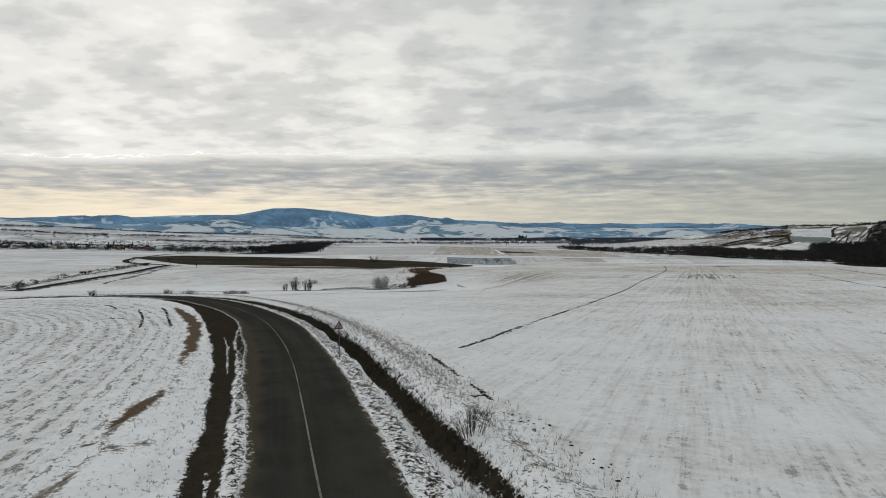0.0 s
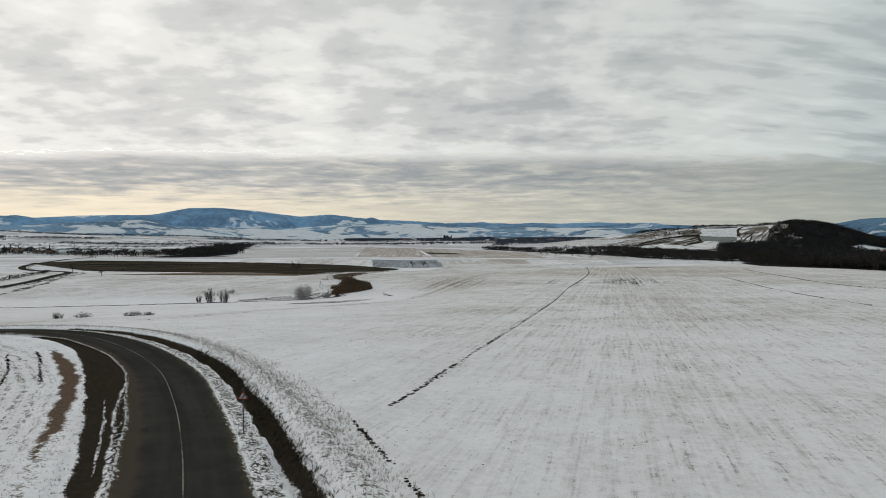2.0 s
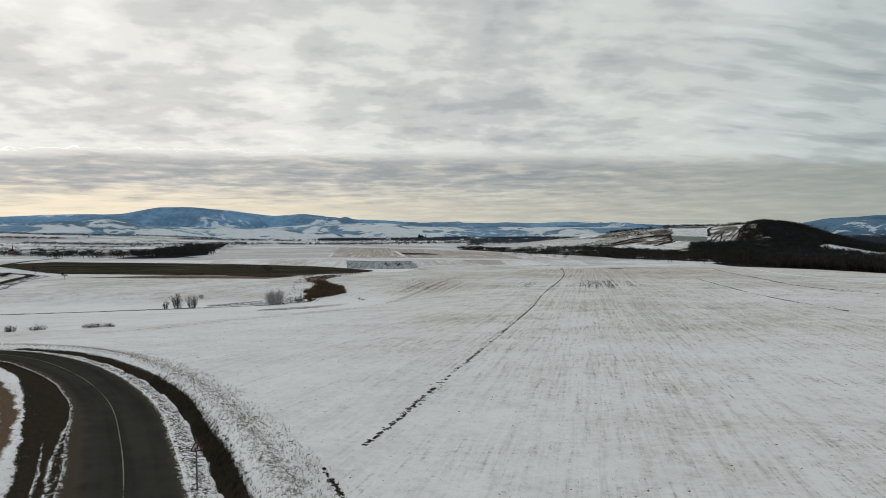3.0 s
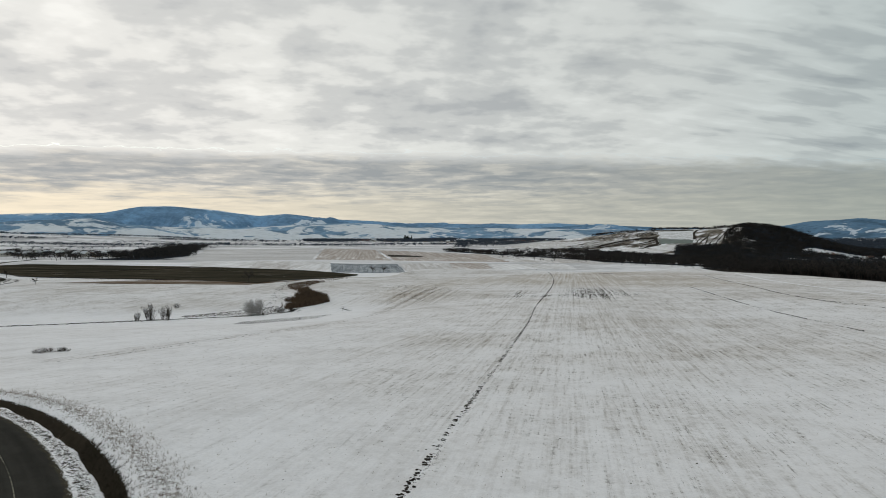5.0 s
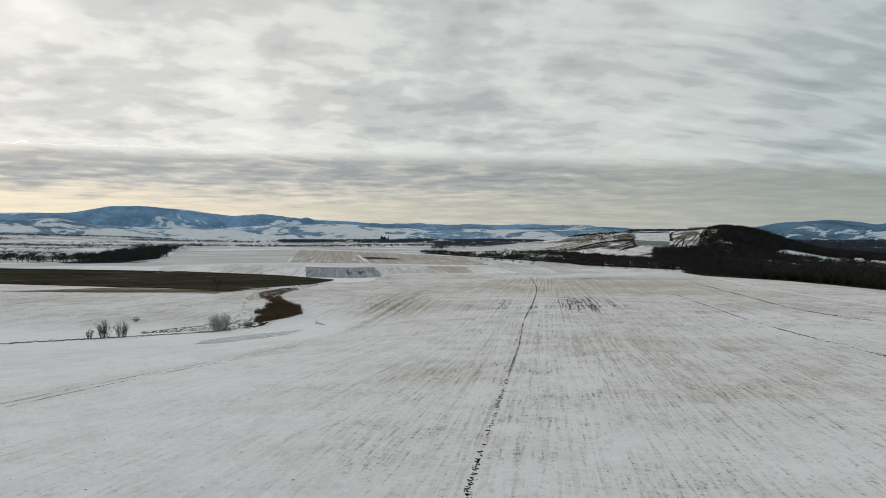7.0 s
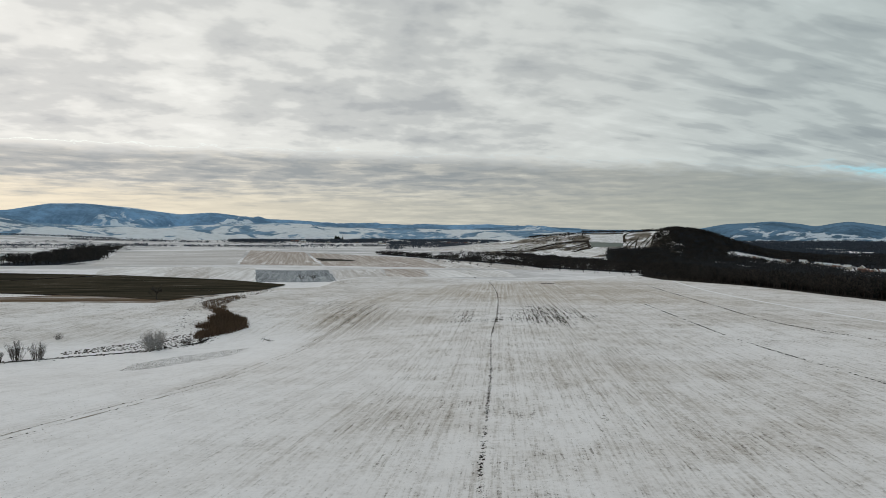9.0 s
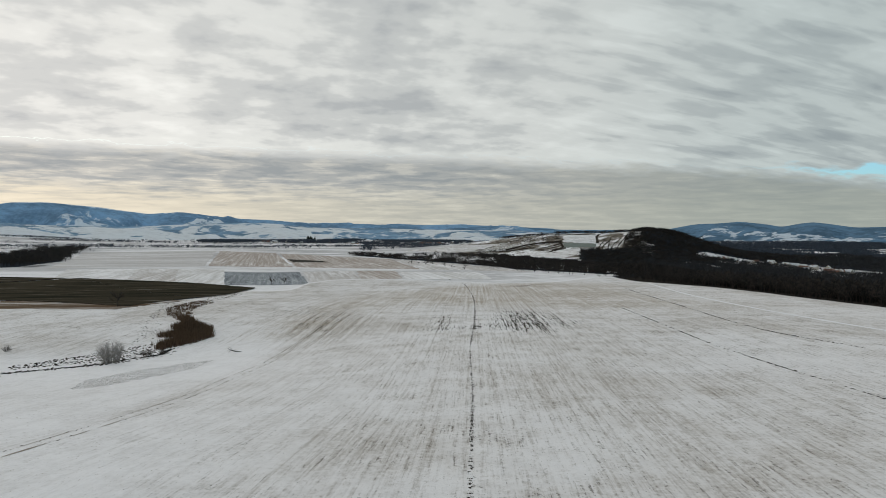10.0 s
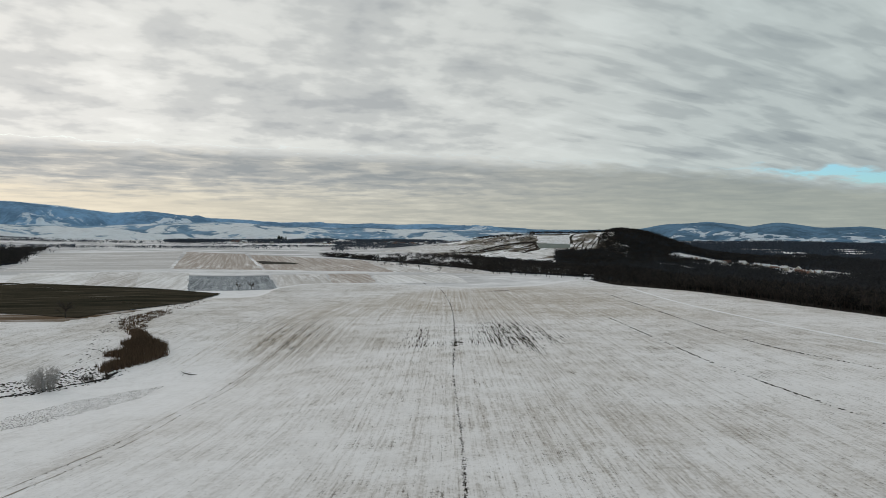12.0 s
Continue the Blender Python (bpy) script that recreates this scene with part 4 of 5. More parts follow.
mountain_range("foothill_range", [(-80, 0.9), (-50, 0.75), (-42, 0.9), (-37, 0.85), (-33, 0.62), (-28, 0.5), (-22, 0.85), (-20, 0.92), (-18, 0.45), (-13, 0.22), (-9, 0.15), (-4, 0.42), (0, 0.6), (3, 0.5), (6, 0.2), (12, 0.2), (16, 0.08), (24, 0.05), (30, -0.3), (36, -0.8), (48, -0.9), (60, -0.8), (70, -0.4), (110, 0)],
               2900, 3900, 3650, HAZY_HILLS, "snow-covered foothills with haze-blue wooded folds", 11.0, 26, floor=-42, bare=(0.50, 0.16))


# ---- trees, shrubs, reeds ----
BARK = piece_material("bare_twigs", (0.036, 0.031, 0.027), (0.078, 0.066, 0.056))
PALE_TWIGS = piece_material("pale_twigs", (0.24, 0.22, 0.205), (0.40, 0.375, 0.355))
WOOD_DARK = piece_material("winter_wood", (0.019, 0.021, 0.022), (0.062, 0.052, 0.046))
# the same winter wood, slightly paler and bluer: valley haze put into the colour
HAZE_WOOD = piece_material("haze_tinted_wood", (0.026, 0.029, 0.033), (0.066, 0.064, 0.066))
CONIFER = piece_material("dark_conifer", (0.016, 0.022, 0.018), (0.03, 0.036, 0.028))
# farther trees: more haze in the colour, so bluer and paler still
FAR_HAZE_WOOD = piece_material("far_hazy_wood", (0.040, 0.050, 0.066), (0.090, 0.100, 0.118))
BLUE_HAZE_WOOD = piece_material("hazy_valley_wood", (0.046, 0.058, 0.077), (0.086, 0.100, 0.124))
REED = piece_material("dry_reeds", (0.066, 0.043, 0.030), (0.150, 0.102, 0.068))
WEED = piece_material("dry_weeds", (0.13, 0.10, 0.075), (0.30, 0.235, 0.17))
CLOD = piece_material("soil_clods", (0.022, 0.018, 0.016), (0.06, 0.05, 0.042))


def tree_template(seed, twigs, spread=0.36, thick=1.0):
    """A bare tree one metre high, as triangles: a tapered trunk, limbs, and a crown of slender twigs."""
    rng = np.random.default_rng(seed)
    pile = Pile()
    lean = rng.normal(0, 0.03, 2)
    pile.tube([(0, 0, -0.05), (lean[0], lean[1], 0.3), (lean[0] * 2, lean[1] * 2, 0.62)], [0.028, 0.020, 0.008], 4)
    tips = []
    for k in range(7 if twigs > 100 else 5):
        a, h = rng.uniform(0, 2 * math.pi), rng.uniform(0.2, 0.5)
        out = rng.uniform(0.5, 1.0) * spread
        end = np.array([math.cos(a) * out, math.sin(a) * out, h + rng.uniform(0.2, 0.42)])
        mid = np.array([math.cos(a) * out * 0.45, math.sin(a) * out * 0.45, h + 0.12])
        pile.tube([(lean[0], lean[1], h), mid, end], [0.013, 0.009, 0.003], 3)
        tips += [mid, end]
    for k in range(twigs):
        base = tips[rng.integers(len(tips))] + rng.normal(0, 0.07, 3)
        d = rng.normal(0, 1, 3) + (0, 0, 0.8)
        d /= np.linalg.norm(d)
        side = np.cross(d, rng.normal(0, 1, 3))
        side /= np.linalg.norm(side)
        length, wide = rng.uniform(0.10, 0.24), rng.uniform(0.008, 0.022) * (90 / twigs + 0.6) * thick
        pile.add([base - side * wide, base + side * wide, base + d * length], [(0, 1, 2)])
    tri = []
    for f in pile.faces:
        tri += [f] if len(f) == 3 else [(f[0], f[1], f[2]), (f[0], f[2], f[3])]
    return np.array(pile.verts), np.array(tri)


def clump_template(seed, twigs, spread=0.42, thick=1.0):
    """A far bare tree one metre high: a stem, a few limbs and a rounded, gappy crown of twigs."""
    rng = np.random.default_rng(seed)
    pile = Pile()
    pile.tube([(0, 0, -0.05), (rng.normal(0, 0.03), rng.normal(0, 0.03), 0.55)], [0.026, 0.010], 3)
    lobes = [np.array([rng.normal(0, 0.4) * spread, rng.normal(0, 0.4) * spread, rng.uniform(0.42, 0.74)]) for _ in range(4)]
    for c in lobes:
        pile.add([(0, 0, 0.22), (0.02, 0, 0.28), c], [(0, 1, 2)])
    for k in range(twigs):
        d = rng.normal(0, 1, 3)
        d /= np.linalg.norm(d)
        base = lobes[k % 4] + d * (0.62 * spread, 0.62 * spread, 0.20) * rng.uniform(0.2, 0.85)
        way = d + (0, 0, 0.7) + rng.normal(0, 0.4, 3)
        way /= np.linalg.norm(way)
        side = np.cross(way, rng.normal(0, 1, 3))
        side /= np.linalg.norm(side)
        length, wide = rng.uniform(0.09, 0.20), rng.uniform(0.010, 0.024) * thick
        pile.add([base - side * wide, base + side * wide, base + way * length], [(0, 1, 2)])
    tri = []
    for f in pile.faces:
        tri += [f] if len(f) == 3 else [(f[0], f[1], f[2]), (f[0], f[2], f[3])]
    v = np.array(pile.verts)
    v[:, 2] = np.maximum(v[:, 2], -0.05)
    return v, np.array(tri)


def conifer_template(seed):
    rng = np.random.default_rng(seed)
    pile = Pile()
    pile.tube([(0, 0, -0.05), (0, 0, 0.9)], [0.02, 0.004], 3)
    for i in range(9):
        h = 0.12 + 0.09 * i
        r = 0.24 * (1 - h) + 0.02
        for k in range(7):
            a = rng.uniform(0, 2 * math.pi)
            w = 0.35
            pile.add([(0, 0, h + 0.1), (math.cos(a - w) * r, math.sin(a - w) * r, h - 0.04), (math.cos(a + w) * r, math.sin(a + w) * r, h - 0.05)], [(0, 1, 2)])
    tri = []
    for f in pile.faces:
        tri += [f] if len(f) == 3 else [(f[0], f[1], f[2]), (f[0], f[2], f[3])]
    return np.array(pile.verts), np.array(tri)


def scatter(name, templates, places, heights, material, label, category, seed, wide=(0.85, 1.25)):
    """Many plants joined into one mesh of stuff."""
    rng = np.random.default_rng(seed)
    z = ground_z(places[:, 0], places[:, 1], False)
    verts, faces, count = [], [], 0
    for (x, y), zz, h in zip(places, z, heights):
        v, f = templates[rng.integers(len(templates))]
        a, k = rng.uniform(0, 2 * math.pi), rng.uniform(*wide) * h
        c, s = math.cos(a) * k, math.sin(a) * k
        verts.append(np.stack([x + v[:, 0] * c - v[:, 1] * s, y + v[:, 0] * s + v[:, 1] * c, zz + v[:, 2] * h], 1))
        faces.append(f + count)
        count += len(v)
    ob = mesh_object(name, np.vstack(verts), np.vstack(faces), material)
    return tagged(ob, label, category, kind="stuff")


def sample(rng, box, density, count):
    """Places in a box that pass a density between 0 and 1."""
    p = np.stack([rng.uniform(box[0], box[1], count), rng.uniform(box[2], box[3], count)], 1)
    return p[rng.uniform(0, 1, count) < density(p[:, 0], p[:, 1])]


RNG = np.random.default_rng(5)
FINE = [tree_template(k, 120) for k in range(5)]
COARSE = [clump_template(20 + k, 64, 0.42, 1.5) for k in range(6)]
BUSHY = [clump_template(80 + k, 54, 0.52, 1.8) for k in range(6)]
CONIFERS = [conifer_template(50 + k) for k in range(3)]

edge = sample(RNG, (220, 560, 130, 640), lambda x, y: (woodland(x, y) > 0.5) * smooth(160, 60, x - far_edge(y)), 6000)
scatter("woodland", FINE, edge, RNG.uniform(7, 12, len(edge)) * (0.5 + 0.5 * smooth(-30, 20, edge[:, 0] - far_edge(edge[:, 1]))), WOOD_DARK, "dense dark leafless wood below the field edge", "woodland", 31)
deep = sample(RNG, (320, 1300, 150, 1150), lambda x, y: (woodland(x, y) > 0.5) * (x - far_edge(np.clip(y, 0, 620)) > 100), 9500)
scatter("woodland", COARSE, deep, RNG.uniform(8, 13, len(deep)), HAZE_WOOD, "dense dark leafless wood filling the valley", "woodland", 32, (1.0, 1.6))
dome = sample(RNG, (580, 1110, 1000, 1310), lambda x, y: (woodland(x, y) > 0.5) * 1.0, 5600)
scatter("woodland", COARSE, dome, RNG.uniform(7, 12, len(dome)), WOOD_DARK, "dark leafless wood covering a round hilltop", "woodland", 33, (1.0, 1.6))
LITE = [clump_template(120 + k, 26, 0.52, 2.4) for k in range(6)]
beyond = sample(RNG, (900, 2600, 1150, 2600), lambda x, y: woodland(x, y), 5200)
scatter("woodland", LITE, beyond, RNG.uniform(9, 16, len(beyond)), BLUE_HAZE_WOOD, "far dark woods on the valley floor", "woodland", 34, (1.3, 2.2))
for line, width, count, high in ((EAST_BELT, 19, 14000, 8), (INNER_BELT, 36, 5200, 9)):
    belt = sample(RNG, (180, 450, 590, 1220), lambda x, y: 0.75 * (near_line(x, y, line, width) > 0.1) * (np.sin(y / 23) + np.sin(y / 9.1 + 1) > -1.2), count)
    tall = 0.55 + 0.45 * np.sin(belt[:, 1] / 17 + 2 * np.sin(belt[:, 0] / 29))
    scatter("tree_belt", BUSHY, belt, RNG.uniform(1.8, high, len(belt)) * (0.45 + 0.75 * tall), WOOD_DARK, "dark belt of bare trees along a stream", "trees", 35, (1.0, 1.6))
stray = sample(RNG, (200, 480, 620, 1250), lambda x, y: 0.30 * (np.maximum(near_line(x, y, EAST_BELT, 70), near_line(x, y, INNER_BELT, 90)) > 0.05) * smooth(-0.2, 0.6, np.sin(x / 19 + y / 41) * np.sin(y / 33 + 1.4 * np.sin(x / 27))), 4200)
scatter("tree_belt", BUSHY, stray, RNG.uniform(2, 6.5, len(stray)), WOOD_DARK, "loose bare trees and scrub on the valley meadows", "trees", 51, (1.0, 1.7))
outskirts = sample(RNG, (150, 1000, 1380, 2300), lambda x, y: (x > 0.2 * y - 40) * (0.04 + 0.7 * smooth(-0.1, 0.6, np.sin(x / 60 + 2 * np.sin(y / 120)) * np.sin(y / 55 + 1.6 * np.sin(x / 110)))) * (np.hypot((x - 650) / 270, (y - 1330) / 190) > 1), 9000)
scatter("town_trees", LITE, outskirts, RNG.uniform(5, 11, len(outskirts)), FAR_HAZE_WOOD, "bare trees and gardens round the edge of a town", "trees", 47, (1.2, 2.2))
foot = sample(RNG, (380, 760, 930, 1150), lambda x, y: 0.7 * (near_line(x, y, [(380, 1020), (520, 985), (700, 1000)], 45) > 0.1), 2200)
scatter("tree_belt", BUSHY, foot, RNG.uniform(5, 10, len(foot)), WOOD_DARK, "dark bare trees at the foot of the hill", "trees", 36, (1.0, 1.6))
FOOT_WOOD = [(262, 760), (268, 660), (300, 592), (345, 565), (400, 620), (470, 800), (560, 990), (500, 1010), (430, 985), (390, 900), (330, 830)]
skirt = sample(RNG, (255, 570, 560, 1020), lambda x, y: inside(FOOT_WOOD)(x, y) * smooth(-0.75, 0.1, np.sin(x / 17 + 1.5 * np.sin(y / 31)) * np.sin(y / 21 + 1.2 * np.sin(x / 40))), 3600)
scatter("tree_belt", BUSHY, skirt, RNG.uniform(3.5, 9.5, len(skirt)), WOOD_DARK, "dark bare trees and scrub between field and hill", "trees", 50, (1.0, 1.5))
west = sample(RNG, (-1500, -230, 820, 1780), lambda x, y: 0.42 * (near_line(x, y, WEST_BELT, 105) > 0.05), 16000)
scatter("village_trees", BUSHY, west, RNG.uniform(5, 11, len(west)), WOOD_DARK, "bare trees and hedges round village houses", "trees", 37, (0.9, 1.5))
clump = sample(RNG, (-440, -200, 840, 1680), lambda x, y: (near_line(x, y, WEST_CLUMP, 48) > 0.05) * (0.12 + 0.75 * smooth(-0.4, 0.4, np.sin(x / 13 + y / 47) * np.sin(y / 29 + 1.3 * np.sin(x / 23)))), 4200)
scatter("tree_belt", BUSHY, clump, RNG.uniform(5, 14, len(clump)), WOOD_DARK, "dense dark belt of tall bare trees", "trees", 38, (1.0, 1.5))
gardens = sample(RNG, (830, 1010, 760, 1100), lambda x, y: 0.5 * (near_line(x, y, CLEARING, 70) > 0.1), 700)
scatter("village_trees", BUSHY, gardens, RNG.uniform(3, 7, len(gardens)), WOOD_DARK, "bare garden trees in a village clearing", "trees", 49, (0.8, 1.3))
firs = sample(RNG, (-1300, -500, 1180, 1640), lambda x, y: 1.0 * (near_line(x, y, WEST_BELT, 40) > 0.1), 330)
scatter("conifers", CONIFERS, firs, RNG.uniform(9, 19, len(firs)), CONIFER, "dark spruces among the village houses", "trees", 39)
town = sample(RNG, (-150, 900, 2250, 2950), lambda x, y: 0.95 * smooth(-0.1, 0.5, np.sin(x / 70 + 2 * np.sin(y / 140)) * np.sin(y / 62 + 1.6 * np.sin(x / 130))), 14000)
scatter("town_trees", LITE, town, RNG.uniform(6, 13, len(town)), FAR_HAZE_WOOD, "far rows of bare trees round a town", "trees", 40, (1.2, 2.4))
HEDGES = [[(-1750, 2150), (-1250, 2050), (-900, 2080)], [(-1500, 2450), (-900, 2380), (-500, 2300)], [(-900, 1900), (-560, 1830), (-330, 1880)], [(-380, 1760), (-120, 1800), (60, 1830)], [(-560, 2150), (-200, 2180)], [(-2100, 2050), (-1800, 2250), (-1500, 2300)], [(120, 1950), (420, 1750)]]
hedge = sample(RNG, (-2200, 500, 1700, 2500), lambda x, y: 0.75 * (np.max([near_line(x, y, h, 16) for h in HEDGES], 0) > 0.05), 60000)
scatter("hedgerow", BUSHY, hedge, RNG.uniform(4, 9, len(hedge)), FAR_HAZE_WOOD, "thin dark hedgerows between far snowy fields", "hedgerow", 41, (1.0, 1.8))
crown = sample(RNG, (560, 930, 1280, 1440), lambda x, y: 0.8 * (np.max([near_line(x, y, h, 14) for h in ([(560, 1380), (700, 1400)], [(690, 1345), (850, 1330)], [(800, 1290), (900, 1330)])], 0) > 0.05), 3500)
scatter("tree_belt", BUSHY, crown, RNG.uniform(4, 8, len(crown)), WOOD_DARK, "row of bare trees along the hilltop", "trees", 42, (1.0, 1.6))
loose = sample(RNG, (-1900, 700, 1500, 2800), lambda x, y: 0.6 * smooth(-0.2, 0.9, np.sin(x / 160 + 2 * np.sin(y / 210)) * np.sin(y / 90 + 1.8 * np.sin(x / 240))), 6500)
scatter("field_trees", BUSHY, loose, RNG.uniform(4, 10, len(loose)), FAR_HAZE_WOOD, "scattered bare trees and hedges on the far plain", "trees", 46, (1.0, 2.2))
knoll = np.array([(290, 2940)]) + RNG.normal(0, 9, (26, 2))
scatter("conifers", CONIFERS, knoll, RNG.uniform(12, 26, 26), CONIFER, "dark group of spruces on a far knoll", "trees", 43)
bank = sample(RNG, (225, 345, 535, 640), lambda x, y: smooth(-70, -10, x - 255 - 0.33 * (y - 247)), 170)
scatter("scrub", BUSHY, bank, RNG.uniform(1.5, 4.0, len(bank)), WOOD_DARK, "low dark scrub along the far field corner", "scrub", 44, (1.2, 2.0))


road_scrub = np.vstack([bank_axis[RNG.integers(0, len(bank_axis), 150)] + RNG.normal(0, 0.9, (150, 2)), np.array([(-215, 506), (-211, 504), (-186, 486), (-182, 482)])])
scatter("scrub", BUSHY, road_scrub, RNG.uniform(0.8, 2.4, len(road_scrub)), WOOD_DARK, "low dark bushes along the far road bank", "scrub", 48, (1.2, 2.2))


def bush(name, x, y, width, height, stems, material, label, seed, foot_spread=0.5, sunk=0.0):
    """A many-stemmed bare bush: stems that fork twice into fine twigs."""
    rng = np.random.default_rng(seed)
    root = new(name)
    root.location = (x, y, float(ground_z(x, y)) - sunk)
    wood, twigs = Pile(), Pile()
    for k in range(stems):
        a, out = rng.uniform(0, 2 * math.pi), math.sqrt(rng.uniform(0.02, 1)) * width / 2
        h = height * (rng.uniform(0.72, 1.0) - 0.32 * (out / (width / 2))**2)
        foot = np.array([math.cos(a), math.sin(a), 0]) * out * foot_spread
        tip = np.array([math.cos(a) * out, math.sin(a) * out, h]) + rng.normal(0, 0.07, 3) * (width, width, height)
        mid = foot * 0.5 + tip * 0.5 + (0, 0, h * 0.10)
        t = 0.0115 * height
        wood.tube([foot - (0, 0, 0.1), foot * 0.6 + mid * 0.4, mid, tip], [t, t * 0.8, t * 0.55, t * 0.2], 4)
        for j in range(9):
            f = rng.uniform(0.12, 0.97)
            b = foot * (1 - f) + tip * f + (0, 0, 0.25 * h * f * (1 - f))
            e = b + (rng.normal(0, 0.10) * width, rng.normal(0, 0.10) * width, rng.uniform(0.08, 0.26) * height)
            m = (b + e) / 2 + rng.normal(0, 0.02, 3) * height
            twigs.tube([b, m, e], [t * 0.45, t * 0.33, t * 0.12], 3)
            for i in range(2):
                e2 = m + (rng.normal(0, 0.07) * width, rng.normal(0, 0.07) * width, rng.uniform(0.03, 0.18) * height)
                twigs.tube([m, e2], [t * 0.28, t * 0.1], 3)
    wood.make("stem", material, root)
    twigs.make("crown", material, root)
    return tagged(root, label, "bush")


bush("bush", -25.0, 239.5, 7.8, 5.2, 70, PALE_TWIGS, "round bare pale-twigged willow bush by the creek", 1)
bush("bush", -54.5, 229.5, 4.4, 5.0, 26, BARK, "tall sparse bare bush on the creek bank", 2, 0.5)
bush("bush", -50.2, 230.5, 4.6, 4.2, 28, BARK, "tall sparse bare bush on the creek bank", 3, 0.55)
bush("bush", -57.5, 227.5, 2.4, 2.6, 26, BARK, "low dark bare bush on the creek bank", 4)
bush("bush", -17.5, 246.0, 4.0, 1.8, 50, BARK, "low dark bramble thicket beside the willow bush", 5)
bush("bush", -14.0, 249.0, 2.4, 1.4, 36, BARK, "low dark bramble thicket beside the willow bush", 6)
bush("bush", -55.0, 263.0, 2.6, 1.7, 30, BARK, "small dark bush in the snowy field", 7)
bush("shrub", -51.5, 124.6, 1.8, 1.5, 44, BARK, "small dark bare shrub on the snow slope", 8, 0.7, 0.5)
bush("shrub", -48.4, 127.0, 2.4, 1.4, 50, BARK, "small dark bare shrub on the snow slope", 9, 0.7, 0.5)
bush("shrub", -41.4, 130.2, 3.0, 1.0, 70, BARK, "low spreading bare shrub on the snow slope", 10, 0.8, 0.25)
bush("shrub", -39.2, 131.4, 2.4, 0.9, 60, BARK, "low spreading bare shrub on the snow slope", 11, 0.8, 0.25)
bush("shrub", 4.55, 28.8, 1.7, 1.15, 22, BARK, "twiggy bare shrub on the ditch bank", 12)
bush("shrub", -47.0, 92.4, 1.3, 1.0, 34, BARK, "small brownish bare shrub at the road edge", 14, 0.6)
bush("shrub", -44.6, 93.0, 1.5, 1.0, 38, BARK, "small brownish bare shrub at the road edge", 15, 0.6)
bush("bush", -118.0, 178.0, 4.5, 3.2, 30, BARK, "bare bush near the far road", 13)


def bare_tree(x, y, height, label, seed, twigs=420):
    rng = np.random.default_rng(seed)
    root = new("bare_tree")
    root.location = (x, y, float(ground_z(x, y)))
    trunk, limbs, crown = Pile(), Pile(), Pile()
    trunk.tube([(0, 0, -0.3), (0.02 * height, 0, 0.2 * height), (0.01 * height, 0.02 * height, 0.55 * height)], [0.03 * height, 0.022 * height, 0.008 * height], 6)
    tips = []
    for k in range(13):
        a, h = rng.uniform(0, 2 * math.pi), rng.uniform(0.16, 0.5) * height
        out = rng.uniform(0.2, 0.46) * height
        end = np.array([math.cos(a) * out, math.sin(a) * out, h + rng.uniform(0.15, 0.4) * height])
        mid = np.array([math.cos(a) * out * 0.5, math.sin(a) * out * 0.5, h + 0.16 * height])
        limbs.tube([(0.015 * height, 0, h), mid, end], [0.011 * height, 0.008 * height, 0.002 * height], 4)
        tips += [(mid, end)]
    for k in range(twigs):
        m, e = tips[rng.integers(len(tips))]
        b = m + (e - m) * rng.uniform(0, 1)
        d = b + rng.normal(0, 0.075, 3) * height + (0, 0, 0.06 * height)
        crown.tube([b, d], [0.0035 * height, 0.0012 * height], 3)
    trunk.make("trunk", BARK, root)
    limbs.make("limb", BARK, root)
    crown.make("crown", BARK, root)
    return tagged(root, label, "tree")


bare_tree(-44.5, 362.5, 8.0, "lone bare tree at the edge of the heath", 1)
bare_tree(27.0, 541.0, 6.5, "small bare tree beside the ploughed field", 2)
bare_tree(36.0, 542.0, 6.5, "small bare tree beside the ploughed field", 3)
bare_tree(-150, 372, 4.5, "small bare tree at the edge of the heath", 4)
bare_tree(-225, 500, 7, "bare tree at the heath corner", 5)


def blades(name, places, height, width, material, label, category, seed, per=5, lean=0.35):
    """Tufts of thin upright blades joined into one mesh of stuff."""
    rng = np.random.default_rng(seed)
    n = len(places) * per
    p = np.repeat(places, per, 0) + rng.normal(0, width * 3, (n, 2))
    z = ground_z(p[:, 0], p[:, 1])
    a = rng.uniform(0, 2 * math.pi, n)
    h = rng.uniform(0.5, 1.0, n) * height
    w = width * rng.uniform(0.6, 1.3, n)
    tipx, tipy = p[:, 0] + rng.normal(0, lean, n) * h, p[:, 1] + rng.normal(0, lean, n) * h
    v = np.stack([np.stack([p[:, 0] - np.cos(a) * w, p[:, 1] - np.sin(a) * w, z - 0.03], 1),
                  np.stack([p[:, 0] + np.cos(a) * w, p[:, 1] + np.sin(a) * w, z - 0.03], 1),
                  np.stack([tipx, tipy, z + h], 1)], 1).reshape(-1, 3)
    ob = mesh_object(name, v, np.arange(3 * n).reshape(-1, 3), material)
    return tagged(ob, label, category, kind="stuff")


REED_BED = [(-17, 318), (-12.5, 316), (-8.5, 298), (-3.2, 286), (-2.2, 270), (-6, 264), (-11, 259), (-16, 254), (-17, 262), (-12.5, 270), (-18.5, 276), (-12.5, 284), (-16, 292), (-12.5, 300)]
rp = sample(RNG, (-22, 2, 248, 324), inside(REED_BED), 9000)
rp = rp + RNG.normal(0, 0.55, rp.shape)
blades("reed_bed", rp, 2.1, 0.07, REED, "dense rust-brown reed bed in the creek hollow", "reeds", 61, 6, 0.16)
UPPER_REEDS = [(-20, 322), (-12, 320), (-13, 345), (-5, 378), (-13, 384), (-24, 352)]
